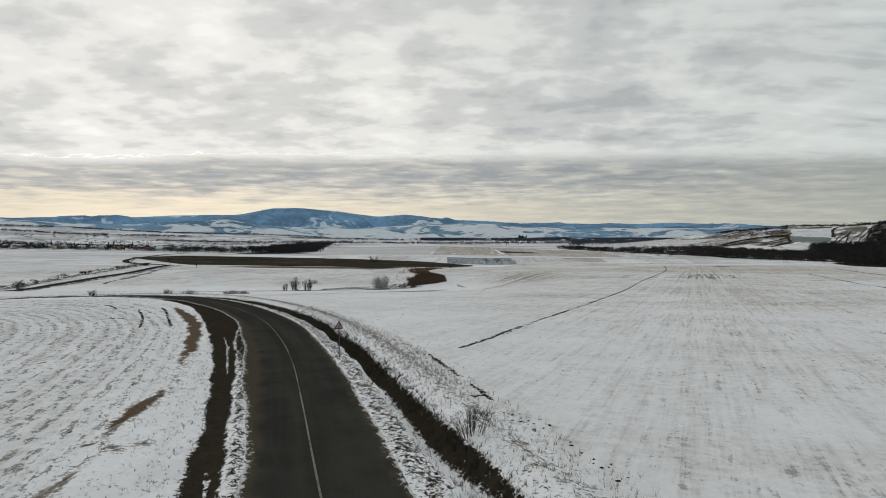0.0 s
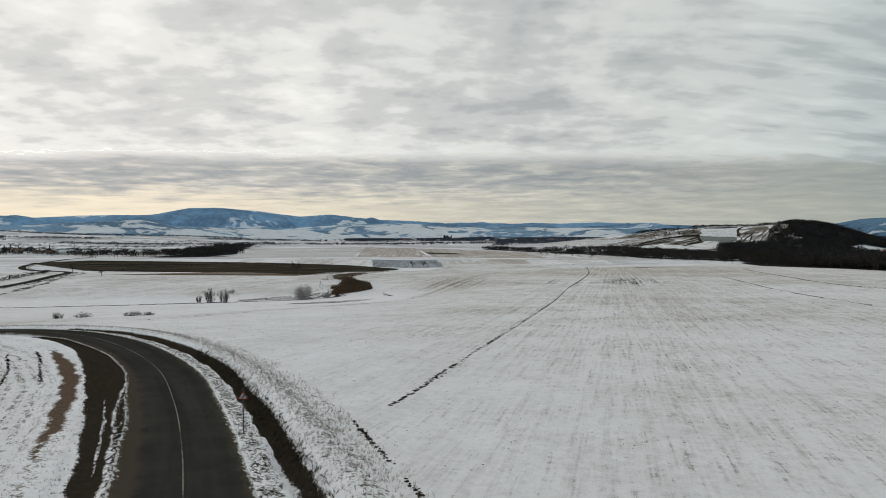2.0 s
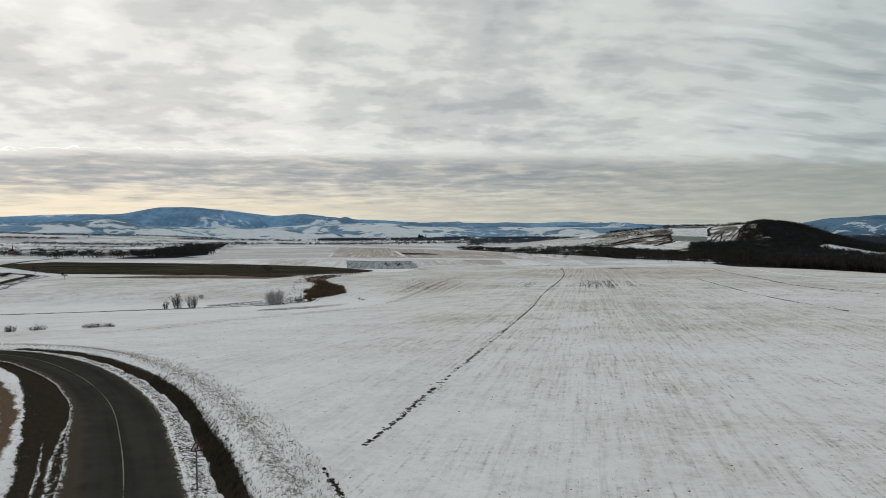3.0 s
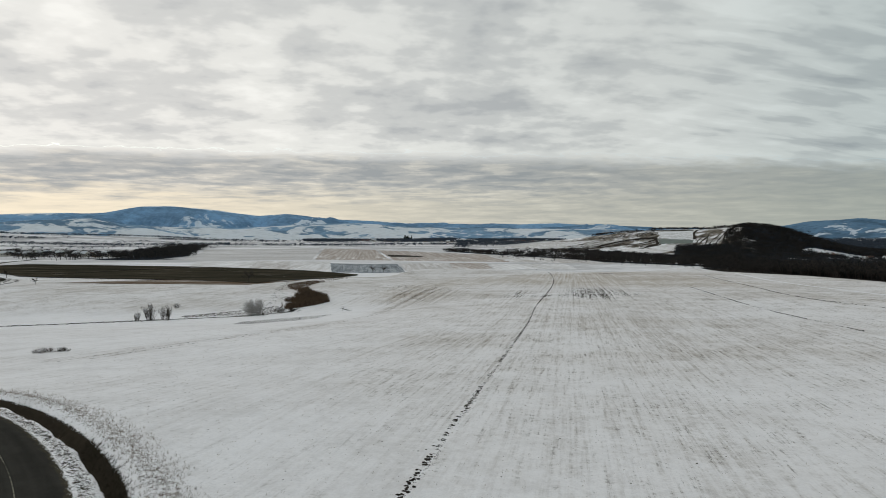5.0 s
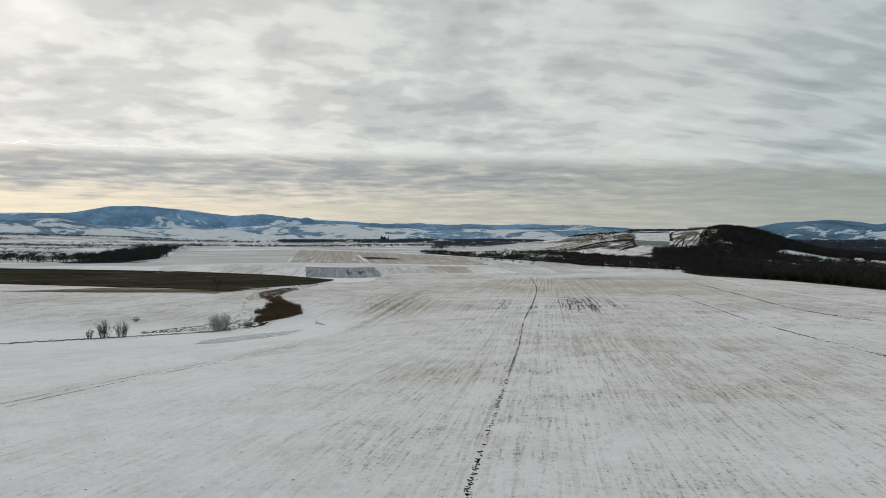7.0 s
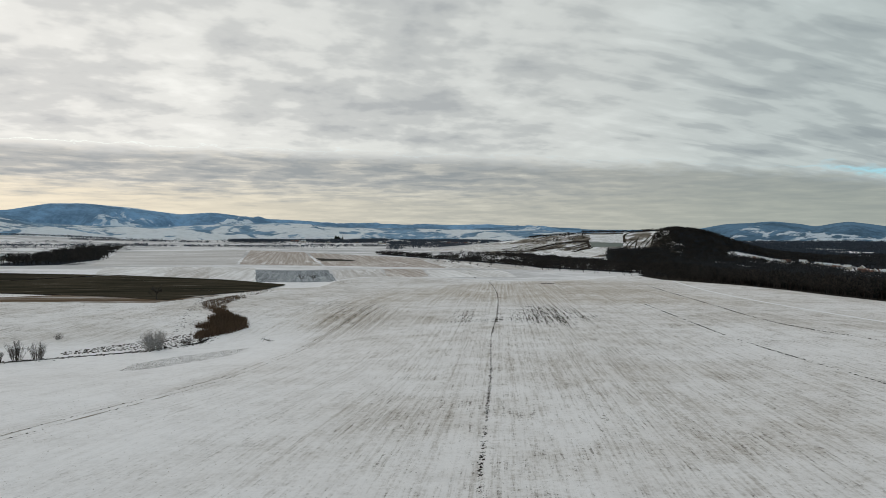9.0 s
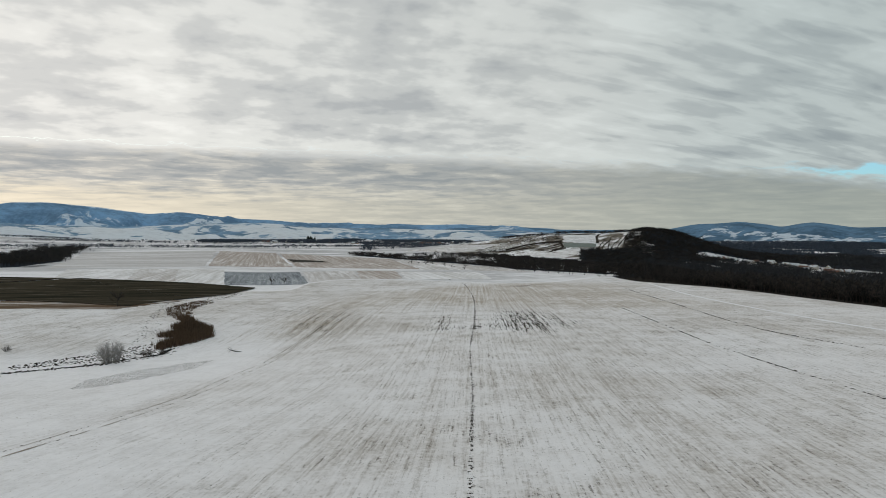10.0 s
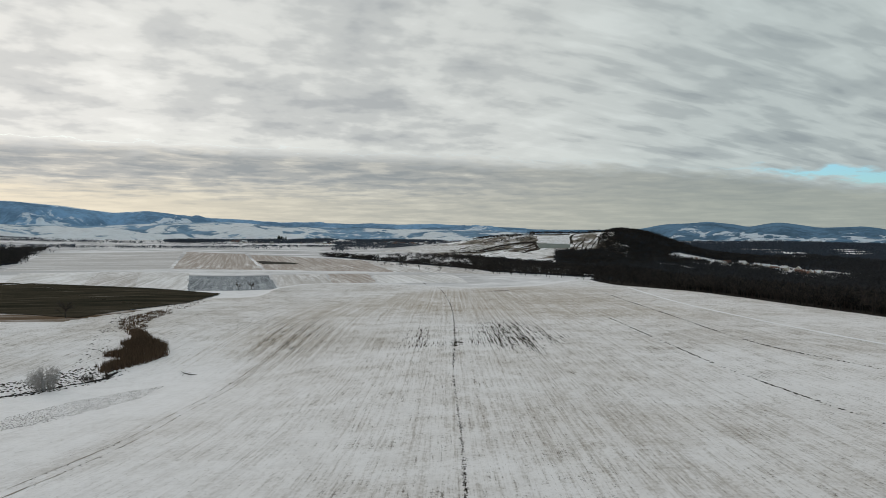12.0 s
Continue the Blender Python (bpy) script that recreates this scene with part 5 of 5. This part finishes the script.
up = np.vstack([sample(RNG, (-28, 0, 318, 388), inside(UPPER_REEDS), 3600), sample(RNG, (-24, 10, 376, 472), inside([(-13, 378), (-5, 378), (6, 430), (8, 470), (3, 470), (-8, 430)]), 700)])
blades("sedge", up[::2], 0.8, 0.12, REED, "thin brown sedge along the upper creek", "sedge", 62, 4, 0.3)


def along_road(rng, count, l0, l1, s0, s1):
    l, s = rng.uniform(l0, l1, count), rng.uniform(s0, s1, count)
    i = np.clip(l.astype(int), 0, len(AXIS) - 1)
    return AXIS[i] + AXIS_RIGHT[i] * s[:, None] + rng.normal(0, 0.3, (count, 2))


blades("dry_grass", along_road(RNG, 3800, 80, 215, 5.7, 9.3), 0.30, 0.006, WEED, "thin dry weeds on the snowy ditch bank", "grass", 63, 5)
GREY_WEED = piece_material("grey_weeds", (0.20, 0.165, 0.145), (0.34, 0.285, 0.25))
blades("dry_grass", along_road(RNG, 4600, 113, 200, 6.0, 8.6), 0.22, 0.005, GREY_WEED, "grey-brown dry weeds along the bank", "grass", 67, 5, 0.45)
blades("dry_grass", along_road(RNG, 1500, 80, 215, 2.75, 4.0), 0.16, 0.009, WEED, "short dry grass poking through verge snow", "grass", 64, 5, 0.6)
blades("dry_grass", along_road(RNG, 1500, 80, 180, -7.6, -4.6), 0.12, 0.005, WEED, "dry grass tufts beside the muddy rut", "grass", 65, 5)

DITCH_WEED = piece_material("ditch_grass", (0.020, 0.019, 0.013), (0.062, 0.052, 0.034))
blades("ditch_grass", along_road(RNG, 3600, 84, 150, 4.9, 5.15), 0.20, 0.012, DITCH_WEED, "dark matted grass hanging over the ditch bank", "grass", 68, 5, 0.6)
blades("ditch_grass", along_road(RNG, 900, 90, 150, -5.0, -2.9), 0.10, 0.012, DITCH_WEED, "trampled dark grass in the muddy rut", "grass", 69, 4, 0.8)

rc = RNG.uniform(0, 1, (9000, 2)) * (130, 140) + (-30, 40)
keep = (np.abs(road_coords(rc[:, 0], rc[:, 1])[0]) > 9)
blades("stubble", rc[keep], 0.08, 0.022, WEED, "short straw stubble sticking out of the snow", "stubble", 66, 3, 0.5)


def clods(name, places, size, label, seed, category="soil"):
    """Lumps of earth, joined."""
    rng = np.random.default_rng(seed)
    z = ground_z(places[:, 0], places[:, 1])
    pile = Pile()
    ring = [(math.cos(k * math.pi / 3), math.sin(k * math.pi / 3)) for k in range(6)]
    for (x, y), zz in zip(places, z):
        s = size * rng.uniform(0.35, 1.0)
        e, f, a = rng.uniform(0.7, 1.6), rng.uniform(0.5, 1.0), rng.uniform(0, 6.3)
        v = []
        for h, r in ((-0.1, 1.0), (0.35, 0.85)):
            for c, d in ring:
                q = r * rng.uniform(0.75, 1.2) * s
                u, w = c * q * e, d * q
                v.append((x + u * math.cos(a) - w * math.sin(a), y + u * math.sin(a) + w * math.cos(a), zz + (h + rng.uniform(-0.1, 0.1)) * s * f))
        v.append((x, y, zz + 0.6 * s * f))
        faces = [(k, (k + 1) % 6, 6 + (k + 1) % 6, 6 + k) for k in range(6)] + [(6 + k, 6 + (k + 1) % 6, 12) for k in range(6)]
        pile.add(v, faces)
    return tagged(pile.make(name, CLOD), label, category, kind="stuff")


# the dark furrow line through the big field
furrow = spline([(4.2, 53.0), (6.4, 58.4), (9.0, 65.6), (26.2, 111.7), (44.2, 160), (54.8, 190), (62.4, 211), (75.4, 244), (96, 298), (119.5, 363), (140, 425), (159, 488), (163, 506)], 0.5)
fl = len(furrow)
dense = np.clip(0.5 + 0.5 * np.sin(np.arange(fl) * 0.11) + 0.4 * np.sin(np.arange(fl) * 0.037 + 1), 0.45, 1.0)
pick = RNG.uniform(0, 1, fl) < dense
fp = np.vstack([furrow[pick] + RNG.normal(0, 0.12, (pick.sum(), 2)) for _ in range(4)])
clods("furrow_clods", fp, 0.14, "dark earth clods along a single furrow", 71)
for name, pts, gap, size, seed in (("field_line", [(169, 552), (173, 570), (179, 598), (190, 640)], 0.4, 0.4, 70), ("field_line", [(103, 132), (106, 142), (118, 185), (136, 233), (158, 288)], 0.35, 0.28, 72), ("field_line", [(148, 171), (156, 216), (190, 294), (244, 418)], 0.4, 0.34, 73)):
    line = spline(pts, gap)
    d = 0.55 + 0.6 * np.sin(np.arange(len(line)) * 0.05 + seed)
    keep = RNG.uniform(0, 1, len(line)) < np.clip(d, 0.25, 0.95)
    clods(name, line[keep] + RNG.normal(0, 0.12, (keep.sum(), 2)), size, "thin dark line of turned earth across the field", seed)
# curved double wheel rut
rut = RUT_LINE
rn = normals_of(rut)
RUT_SOIL = piece_material("rut_earth", (0.24, 0.20, 0.17), (0.38, 0.34, 0.30))
for off in (-1.0, 1.0):
    rr = ribbon("wheel_rut", rut[6:], off - 0.07, off + 0.07, 0.03, RUT_SOIL, 3, ragged=0.16, seed=80 + int(off))
    tagged(rr, "faint brown wheel rut curving across the snow", "rut", kind="structure")
bits = np.vstack([rut[::1] + rn[::1] * o + RNG.normal(0, 0.15, rut[::1].shape) for o in (-1.0, 1.0)])
clods("rut_clods", bits[RNG.uniform(0, 1, len(bits)) < 0.30], 0.16, "crumbs of earth along the wheel ruts", 74)
# broken soil above the ditch and the gashes in the inner field
def clusters(a, b, n, each, spread):
    a, b = np.array(a, float), np.array(b, float)
    t = np.sort(RNG.uniform(0, 1, n))
    way = (b - a) / np.linalg.norm(b - a)
    out = []
    for c in a + (b - a) * t[:, None]:
        k = RNG.integers(2, each)
        out.append(c + way * RNG.normal(0, 0.45, (k, 1)) + RNG.normal(0, spread, (k, 2)))
    return np.vstack(out)


marks = np.vstack([clusters((2.0, 48.6), (5.6, 35.9), 34, 16, 0.07), clusters((-3.5, 59.8), (2.0, 49.6), 7, 6, 0.10), clusters((4.2, 35.4), (5.2, 36.4), 5, 8, 0.12), clusters((6.0, 34.6), (9.0, 26.0), 8, 7, 0.3)])
clods("bank_clods", marks, 0.085, "dark broken turf along the top of the bank", 75)
for k, pts in enumerate(([(-29.2, 70.4), (-27.2, 67.0), (-25.7, 64.2), (-23.6, 59.6)], [(-27.2, 71.2), (-25.4, 68.4), (-24.0, 65.6), (-21.0, 60.0)], [(-35.0, 74.4), (-33.6, 73.4), (-32.5, 72.0)], [(-29.6, 65.3), (-28.7, 65.2), (-27.9, 64.9)])):
    gash = spline(pts, 0.07)
    gash = gash[RNG.uniform(0, 1, len(gash)) < 0.9]
    clods("gash", gash + RNG.normal(0, 0.06, gash.shape), 0.11, "dark bare gash torn in the snowy field", 110 + k)
clods("field_clods", sample(RNG, (-15, 130, 40, 190), lambda x, y: (np.abs(road_coords(x, y)[0]) > 9) * 1.0, 1000), 0.07, "small dark clods scattered over the snowy field", 76)
lf = sample(RNG, (-60, -10, 25, 84), lambda x, y: (road_coords(x, y)[0] < -8) * 1.0, 320)
clods("field_clods", lf, 0.07, "small dark clods scattered over the snowy field", 77)
# creek
CREEK = plain_material("creek_water", (0.03, 0.032, 0.034), (0.07, 0.07, 0.07), 0.5, 0.25)
creek_line = spline([(-125, 205), (-95, 214), (-66, 224), (-45, 231), (-30, 236.5), (-22.5, 242), (-15, 248), (-12, 256)], 0.8)
tagged(ribbon("creek", creek_line, -0.6, 0.6, 0.05, CREEK, 3, ragged=0.5, seed=9), "narrow dark creek between snowy banks", "creek", kind="structure")
cp = np.vstack([creek_line[RNG.integers(0, len(creek_line), 800)] + RNG.normal(0, 1.3, (800, 2)), sample(RNG, (-48, -13, 236, 268), inside([(-47, 236), (-26, 242), (-14, 252), (-15, 266), (-22, 262), (-34, 252), (-48, 242)]), 1500), sample(RNG, (-30, -16, 262, 400), inside([(-24, 264), (-19, 268), (-20, 320), (-22, 392), (-27, 390), (-27, 320)]), 450)])
clods("creek_tufts", cp, 0.34, "dark sedge tufts and stones along the creek", 78, "tufts")
stony = sample(RNG, (-34, 2, 180, 240), inside([(-25, 198), (-20, 200), (-15.6, 205), (-3.6, 221), (0, 233), (-7, 231), (-17, 224), (-25, 212)]), 13000)
clods("stony_patch", stony, 0.115, "patch of dark stones showing through snow", 79, "stones")
clods("dark_heap", np.array([(190, 456)]) + RNG.normal(0, 1, (60, 2)) * (2.6, 0.8), 0.6, "long dark heap lying on the far field", 81, "heap")

# fallen branch
def fallen_branch(x, y):
    root = new("fallen_branch")
    root.location = (x, y, float(ground_z(x, y)))
    stem, twig = Pile(), Pile()
    stem.tube([(-1.8, 0.6, 0.9), (-0.8, 0.2, 0.45), (0.4, -0.1, 0.12), (1.9, -0.5, 0.06)], [0.05, 0.10, 0.14, 0.10], 6)
    rng = np.random.default_rng(8)
    for k in range(16):
        b = np.array([-0.9 + rng.uniform(-0.9, 1.6), 0.2 + rng.normal(0, 0.1), 0.45])
        twig.tube([b, b + rng.normal(0, 0.45, 3) + (-0.3, 0, 0.2)], [0.035, 0.01], 3)
    stem.make("stem", BARK, root)
    twig.make("twig", BARK, root)
    tagged(root, "dead broken branch lying on snow", "branch")


fallen_branch(5.0, 243.5)


# ---- road sign ----
def warning_sign(x, y, turn):
    root = new("warning_sign")
    root.matrix_world = pose(x, y, float(ground_z(x, y)), 0, 0, turn)
    steel = plain_material("galvanised_steel", (0.07, 0.07, 0.075), (0.12, 0.12, 0.125), 6, 0.5, 0.1, 0.3)
    white = plain_material("sign_white", (0.32, 0.32, 0.31), (0.40, 0.40, 0.39), 4, 0.5, 0.05)
    red = plain_material("sign_red", (0.11, 0.020, 0.020), (0.15, 0.028, 0.026), 4, 0.5, 0.05)
    black = plain_material("sign_black", (0.02, 0.02, 0.02), (0.035, 0.035, 0.035), 4, 0.5, 0.05)
    bm = bmesh.new()
    bmesh.ops.create_cone(bm, cap_ends=True, segments=12, radius1=0.035, radius2=0.035, depth=2.65, matrix=Matrix.Translation((0, 0, 1.0)))
    part("post", bm, steel, root, "grey steel post")

    def triangle(r, y0, y1, hole=0.0):
        bm = bmesh.new()
        outer, inner = [], []
        for k in range(3):
            for d in (-9, 0, 9):
                a = radians(90 + 120 * k + d)
                q = r * (1.0 if d == 0 else 0.955)
                outer.append((math.cos(a) * q, math.sin(a) * q))
                inner.append((math.cos(a) * q * hole, math.sin(a) * q * hole))
        fo = [bm.verts.new((u, y0, 1.92 + v)) for u, v in outer]
        bo = [bm.verts.new((u, y1, 1.92 + v)) for u, v in outer]
        n = len(fo)
        if hole:
            fi = [bm.verts.new((u, y0, 1.92 + v)) for u, v in inner]
            bi = [bm.verts.new((u, y1, 1.92 + v)) for u, v in inner]
            for k in range(n):
                j = (k + 1) % n
                bm.faces.new((fo[k], fo[j], fi[j], fi[k]))
                bm.faces.new((bo[j], bo[k], bi[k], bi[j]))
                bm.faces.new((fi[k], fi[j], bi[j], bi[k]))
        else:
            bm.faces.new(fo)
            bm.faces.new(bo[::-1])
        for k in range(n):
            j = (k + 1) % n
            bm.faces.new((fo[j], fo[k], bo[k], bo[j]))
        bmesh.ops.recalc_face_normals(bm, faces=bm.faces)
        return bm

    plate = part("plate", triangle(0.30, -0.045, -0.065), white, root, "white triangular plate")
    part("border", triangle(0.30, -0.066, -0.072, 0.68), red, plate, "red border")
    bm = bmesh.new()
    for cx, cz, w, h, r in ((-0.05, 1.80, 0.05, 0.14, 0), (0.0, 1.89, 0.13, 0.05, 0), (0.05, 1.95, 0.05, 0.10, 0), (0.05, 2.02, 0.09, 0.05, 45)):
        bmesh.ops.create_cube(bm, size=1, matrix=Matrix.Translation((cx, -0.068, cz)) @ Matrix.Rotation(radians(r), 4, "Y") @ Matrix.Diagonal((w, 0.004, h, 1)))
    part("bend_symbol", bm, black, plate, "black bend symbol")
    for z in (1.78, 2.05):
        bm = bmesh.new()
        bmesh.ops.create_cube(bm, size=1, matrix=Matrix.Translation((0, -0.02, z)) @ Matrix.Diagonal((0.12, 0.07, 0.03, 1)))
        part("clamp", bm, steel, root)
    return tagged(root, "red-bordered triangular warning sign on a grey post", "road sign")


warning_sign(-3.65, 46.0, 8)

# ---- houses ----
PLASTER = [plain_material("plaster_pale", (0.42, 0.39, 0.34), (0.52, 0.48, 0.42), 0.6), plain_material("plaster_ochre", (0.36, 0.27, 0.17), (0.44, 0.34, 0.22), 0.6), plain_material("plaster_grey", (0.28, 0.28, 0.28), (0.36, 0.36, 0.36), 0.6)]
ROOF_SNOW = plain_material("snowy_roof", (0.60, 0.62, 0.64), (0.50, 0.50, 0.51), 0.4)
ROOF_TILE = plain_material("old_roof_tiles", (0.14, 0.075, 0.055), (0.22, 0.13, 0.10), 0.8)
GLASS = plain_material("window_dark", (0.03, 0.035, 0.04), (0.06, 0.065, 0.07), 1.0, 0.2)


def house_model(length, width, wall_h, roof_h, plaster, roof_mat, label):
    root = new("house")
    bm = bmesh.new()
    v = [bm.verts.new(p) for p in ((-length / 2, -width / 2, -1), (length / 2, -width / 2, -1), (length / 2, width / 2, -1), (-length / 2, width / 2, -1),
                                   (-length / 2, -width / 2, wall_h), (length / 2, -width / 2, wall_h), (length / 2, width / 2, wall_h), (-length / 2, width / 2, wall_h),
                                   (-length / 2, 0, wall_h + roof_h), (length / 2, 0, wall_h + roof_h))]
    for f in ((0, 1, 5, 4), (2, 3, 7, 6), (1, 2, 6, 9, 5), (3, 0, 4, 8, 7)):
        bm.faces.new([v[i] for i in f])
    part("wall", bm, plaster, root)
    bm = bmesh.new()
    e, o, t = 0.45, 0.5, 0.18
    drop = roof_h * e / (width / 2)
    prof = [(-width / 2 - e, wall_h - drop), (0, wall_h + roof_h), (width / 2 + e, wall_h - drop), (width / 2 + e, wall_h - drop + t), (0, wall_h + roof_h + t), (-width / 2 - e, wall_h - drop + t)]
    a = [bm.verts.new((-length / 2 - o, y, z)) for y, z in prof]
    b = [bm.verts.new((length / 2 + o, y, z)) for y, z in prof]
    for k in range(6):
        j = (k + 1) % 6
        bm.faces.new((a[k], a[j], b[j], b[k]))
    for s, w in ((a, 1), (b, -1)):
        bm.faces.new((s[0], s[1], s[4], s[5])[::w])
        bm.faces.new((s[1], s[2], s[3], s[4])[::w])
    roof = part("roof", bm, roof_mat, root)
    bm = bmesh.new()
    bmesh.ops.create_cube(bm, size=1, matrix=Matrix.Translation((length * 0.2, width * 0.12, wall_h + roof_h)) @ Matrix.Diagonal((0.6, 0.6, 1.8, 1)))
    part("chimney", bm, ROOF_TILE, roof)
    for k in range(3):
        bm = bmesh.new()
        bmesh.ops.create_cube(bm, size=1, matrix=Matrix.Translation(((k - 1) * length * 0.3, -width / 2 - 0.02, wall_h * 0.55)) @ Matrix.Diagonal((1.1, 0.08, 1.3, 1)))
        part("window", bm, GLASS, root)
    bm = bmesh.new()
    bmesh.ops.create_cube(bm, size=1, matrix=Matrix.Translation((length / 2 + 0.02, 0, 1.0)) @ Matrix.Diagonal((0.08, 1.0, 2.1, 1)))
    part("door", bm, GLASS, root)
    return tagged(root, label, "house")


MODELS = [house_model(12, 8, 3.2, 3.4, PLASTER[0], ROOF_SNOW, "pale village house with a snow-covered gable roof"),
          house_model(10, 7.5, 3.4, 3.0, PLASTER[1], ROOF_SNOW, "ochre village house with a snow-covered gable roof"),
          house_model(15, 8, 3.0, 3.6, PLASTER[2], ROOF_TILE, "grey village house with a brown tiled roof"),
          house_model(11, 8, 5.4, 3.2, PLASTER[0], ROOF_SNOW, "two-storey pale house with a snowy roof")]
for m in MODELS:
    m["group"] = "village houses"
spots = []
for pts, n, spread in ((WEST_BELT[1:-1], 80, 40), (CLEARING, 30, 14), ([(0, 2500), (300, 2480), (600, 2420), (800, 2300)], 34, 110)):
    line = spline(pts, 5.0)
    for k in range(n):
        spot = line[RNG.integers(len(line))]
        spots.append(spot * (1 - 1.3 * spread / np.linalg.norm(spot)) + RNG.normal(0, spread * 0.7, 2))
first = {}
for k, (hx, hy) in enumerate(spots):
    i = k % 4
    m = pose(float(hx), float(hy), float(ground_z(hx, hy, False)), 0, 0, float(RNG.uniform(-35, 35)) + (90 if k % 3 == 0 else 0))
    if i not in first:
        first[i] = MODELS[i]
        MODELS[i].matrix_world = m
    else:
        copy_thing(MODELS[i], m)
barn = house_model(26, 9, 4.0, 2.2, PLASTER[0], ROOF_SNOW, "long white farm building at the foot of the hill")
barn.name = "farm_building"
barn.matrix_world = pose(492, 985, float(ground_z(492, 985, False)), 0, 0, 12)

# ---- the hill's fields and terraces ----
SCRUB = field_material("dark_scrub", (0.04, 0.034, 0.03, 0.9), (0.10, 0.08, 0.065), 60, 0.9, 4)
TERRACE = field_material("terraced_slope", (0.08, 0.07, 0.06, 0.8), (0.42, 0.39, 0.36), -35, 0.60, 4)
def hillside_material():
    m = Mat("scrubby_hillside", 0.95)
    n = m.noise(0.022, 6, 0.66, stretch=(2.2, 1.0, 1.0), turn=25)
    fine = m.noise(0.16, 5, 0.7)
    v = m.math("ADD", m.math("MULTIPLY", n, 0.75), m.math("MULTIPLY", fine, 0.25))
    colour = m.mix(m.step(v, 0.42, 0.53), SNOW, (0.21, 0.18, 0.15))
    return m.done(m.mix(m.step(v, 0.53, 0.60), colour, (0.055, 0.048, 0.042)), fine, 0.5, 1.0)


HILLSIDE = hillside_material()
GREEN_FIELD = field_material("grey_green_field", (0.15, 0.17, 0.15, 0.6), (0.27, 0.29, 0.27), 80, 0.85, 3)
for k, corners in enumerate(([(380, 1120), (620, 1085), (640, 1240), (420, 1330)], [(620, 1085), (790, 1120), (840, 1300), (640, 1240)], [(420, 1330), (640, 1240), (840, 1300), (620, 1420)])):
    patch("hill_pasture", corners, 0.25, HILLSIDE, 30, "snowy hillside broken by dark scrub", "hillside", 8, 231 + k)
patch("snow_field", [(432, 1161), (524, 1074), (600, 1112), (583, 1206)], 0.8, WHITE_FIELD, 20, "bright snow field at the foot of the hill", "field", 5, 234)
patch("snow_field", [(583, 1204), (600, 1112), (690, 1160), (690, 1190)], 0.8, WHITE_FIELD, 20, "bright snow field at the foot of the hill", "field", 5, 235)
patch("snow_field", [(305, 1297), (400, 1215), (528, 1300), (420, 1340)], 0.8, PALE_FIELD, 20, "bright snow tongue running down from the hill", "field", 5, 236)
patch("snow_field", [(646, 1250), (709, 1219), (748, 1282), (674, 1304)], 0.9, WHITE_FIELD, 20, "bright snow field on the hill terrace", "field", 4, 237)
patch("green_field", [(628, 1211), (691, 1193), (708, 1217), (645, 1248)], 0.9, GREEN_FIELD, 16, "dull grey-green winter field on the hill terrace", "field", 3, 238)
patch("snow_field", [(780, 1225), (812, 1222), (850, 1262), (800, 1270)], 0.8, WHITE_FIELD, 14, "small bright snow field near the hilltop", "field", 4, 239)
patch("scrub_slope", [(455, 1246), (508, 1232), (600, 1268), (513, 1284)], 0.9, TERRACE, 18, "brown scrubby slope between snowy fields", "slope", 8, 223)
hill_rng = np.random.default_rng(91)


def terrace(points, low, high, seed):
    line = spline(points, 4.0)
    tagged(ribbon("terrace", line, low, high, 0.9, SCRUB, 3, ragged=1.3, seed=seed), "dark scrubby terrace bank on the hillside", "terrace", kind="structure")


for k in range(6):
    # straight banks side by side, running up the slope
    f = k / 5
    ax, ay, bx, by = 673 + 48 * f, 1150, 733 + 62 * f, 1256 - 8 * f
    terrace([(ax, ay), (ax * 0.6 + bx * 0.4 + hill_rng.normal(0, 4), ay * 0.6 + by * 0.4), (bx + hill_rng.normal(0, 5), by - hill_rng.uniform(0, 25))], -1.0, 1.4, 200 + k)
for k in range(4):
    # curved banks, one above the other
    f = k / 3
    terrace([(562 + 10 * f, 1232 - 48 * f), (590 + 12 * f, 1226 - 34 * f), (624 + 4 * f, 1236 - 30 * f), (642 - 18 * f, 1247 - 36 * f)], -1.5, 2.2, 210 + k)
for pts, w, seed in (([(446, 1222), (500, 1224), (560, 1236)], 4.0, 221), ([(508, 1236), (560, 1258), (612, 1262), (646, 1252)], 5.0, 212), ([(640, 1252), (626, 1214), (600, 1196), (575, 1178)], 3.0, 213), ([(709, 1219), (748, 1280), (800, 1300)], 3.0, 214), ([(380, 1190), (430, 1165), (520, 1078)], 3.0, 215), ([(620, 1340), (675, 1322), (748, 1288)], 4.0, 216)):
    tl = spline(pts, 6.0)
    tagged(ribbon("scrub_strip", tl, -w, w, 0.95, SCRUB, 4, ragged=2.2, seed=seed), "dark scrub strip between snowy hill fields", "scrub", kind="structure")
hs = sample(RNG, (430, 780, 1140, 1360), lambda x, y: np.maximum(0.8 * inside([(531, 1299), (595, 1275), (652, 1270), (675, 1321), (620, 1336)])(x, y) * (np.sin(x / 9) * np.sin(y / 7) > -0.4), 0.5 * (near_line(x, y, [(446, 1222), (505, 1236), (560, 1258), (646, 1254)], 6) > 0.1)), 6500)
scatter("scrub", BUSHY, hs, RNG.uniform(1.5, 4.5, len(hs)), WOOD_DARK, "dark scrub and bare trees on the hillside", "scrub", 45, (1.0, 1.7))
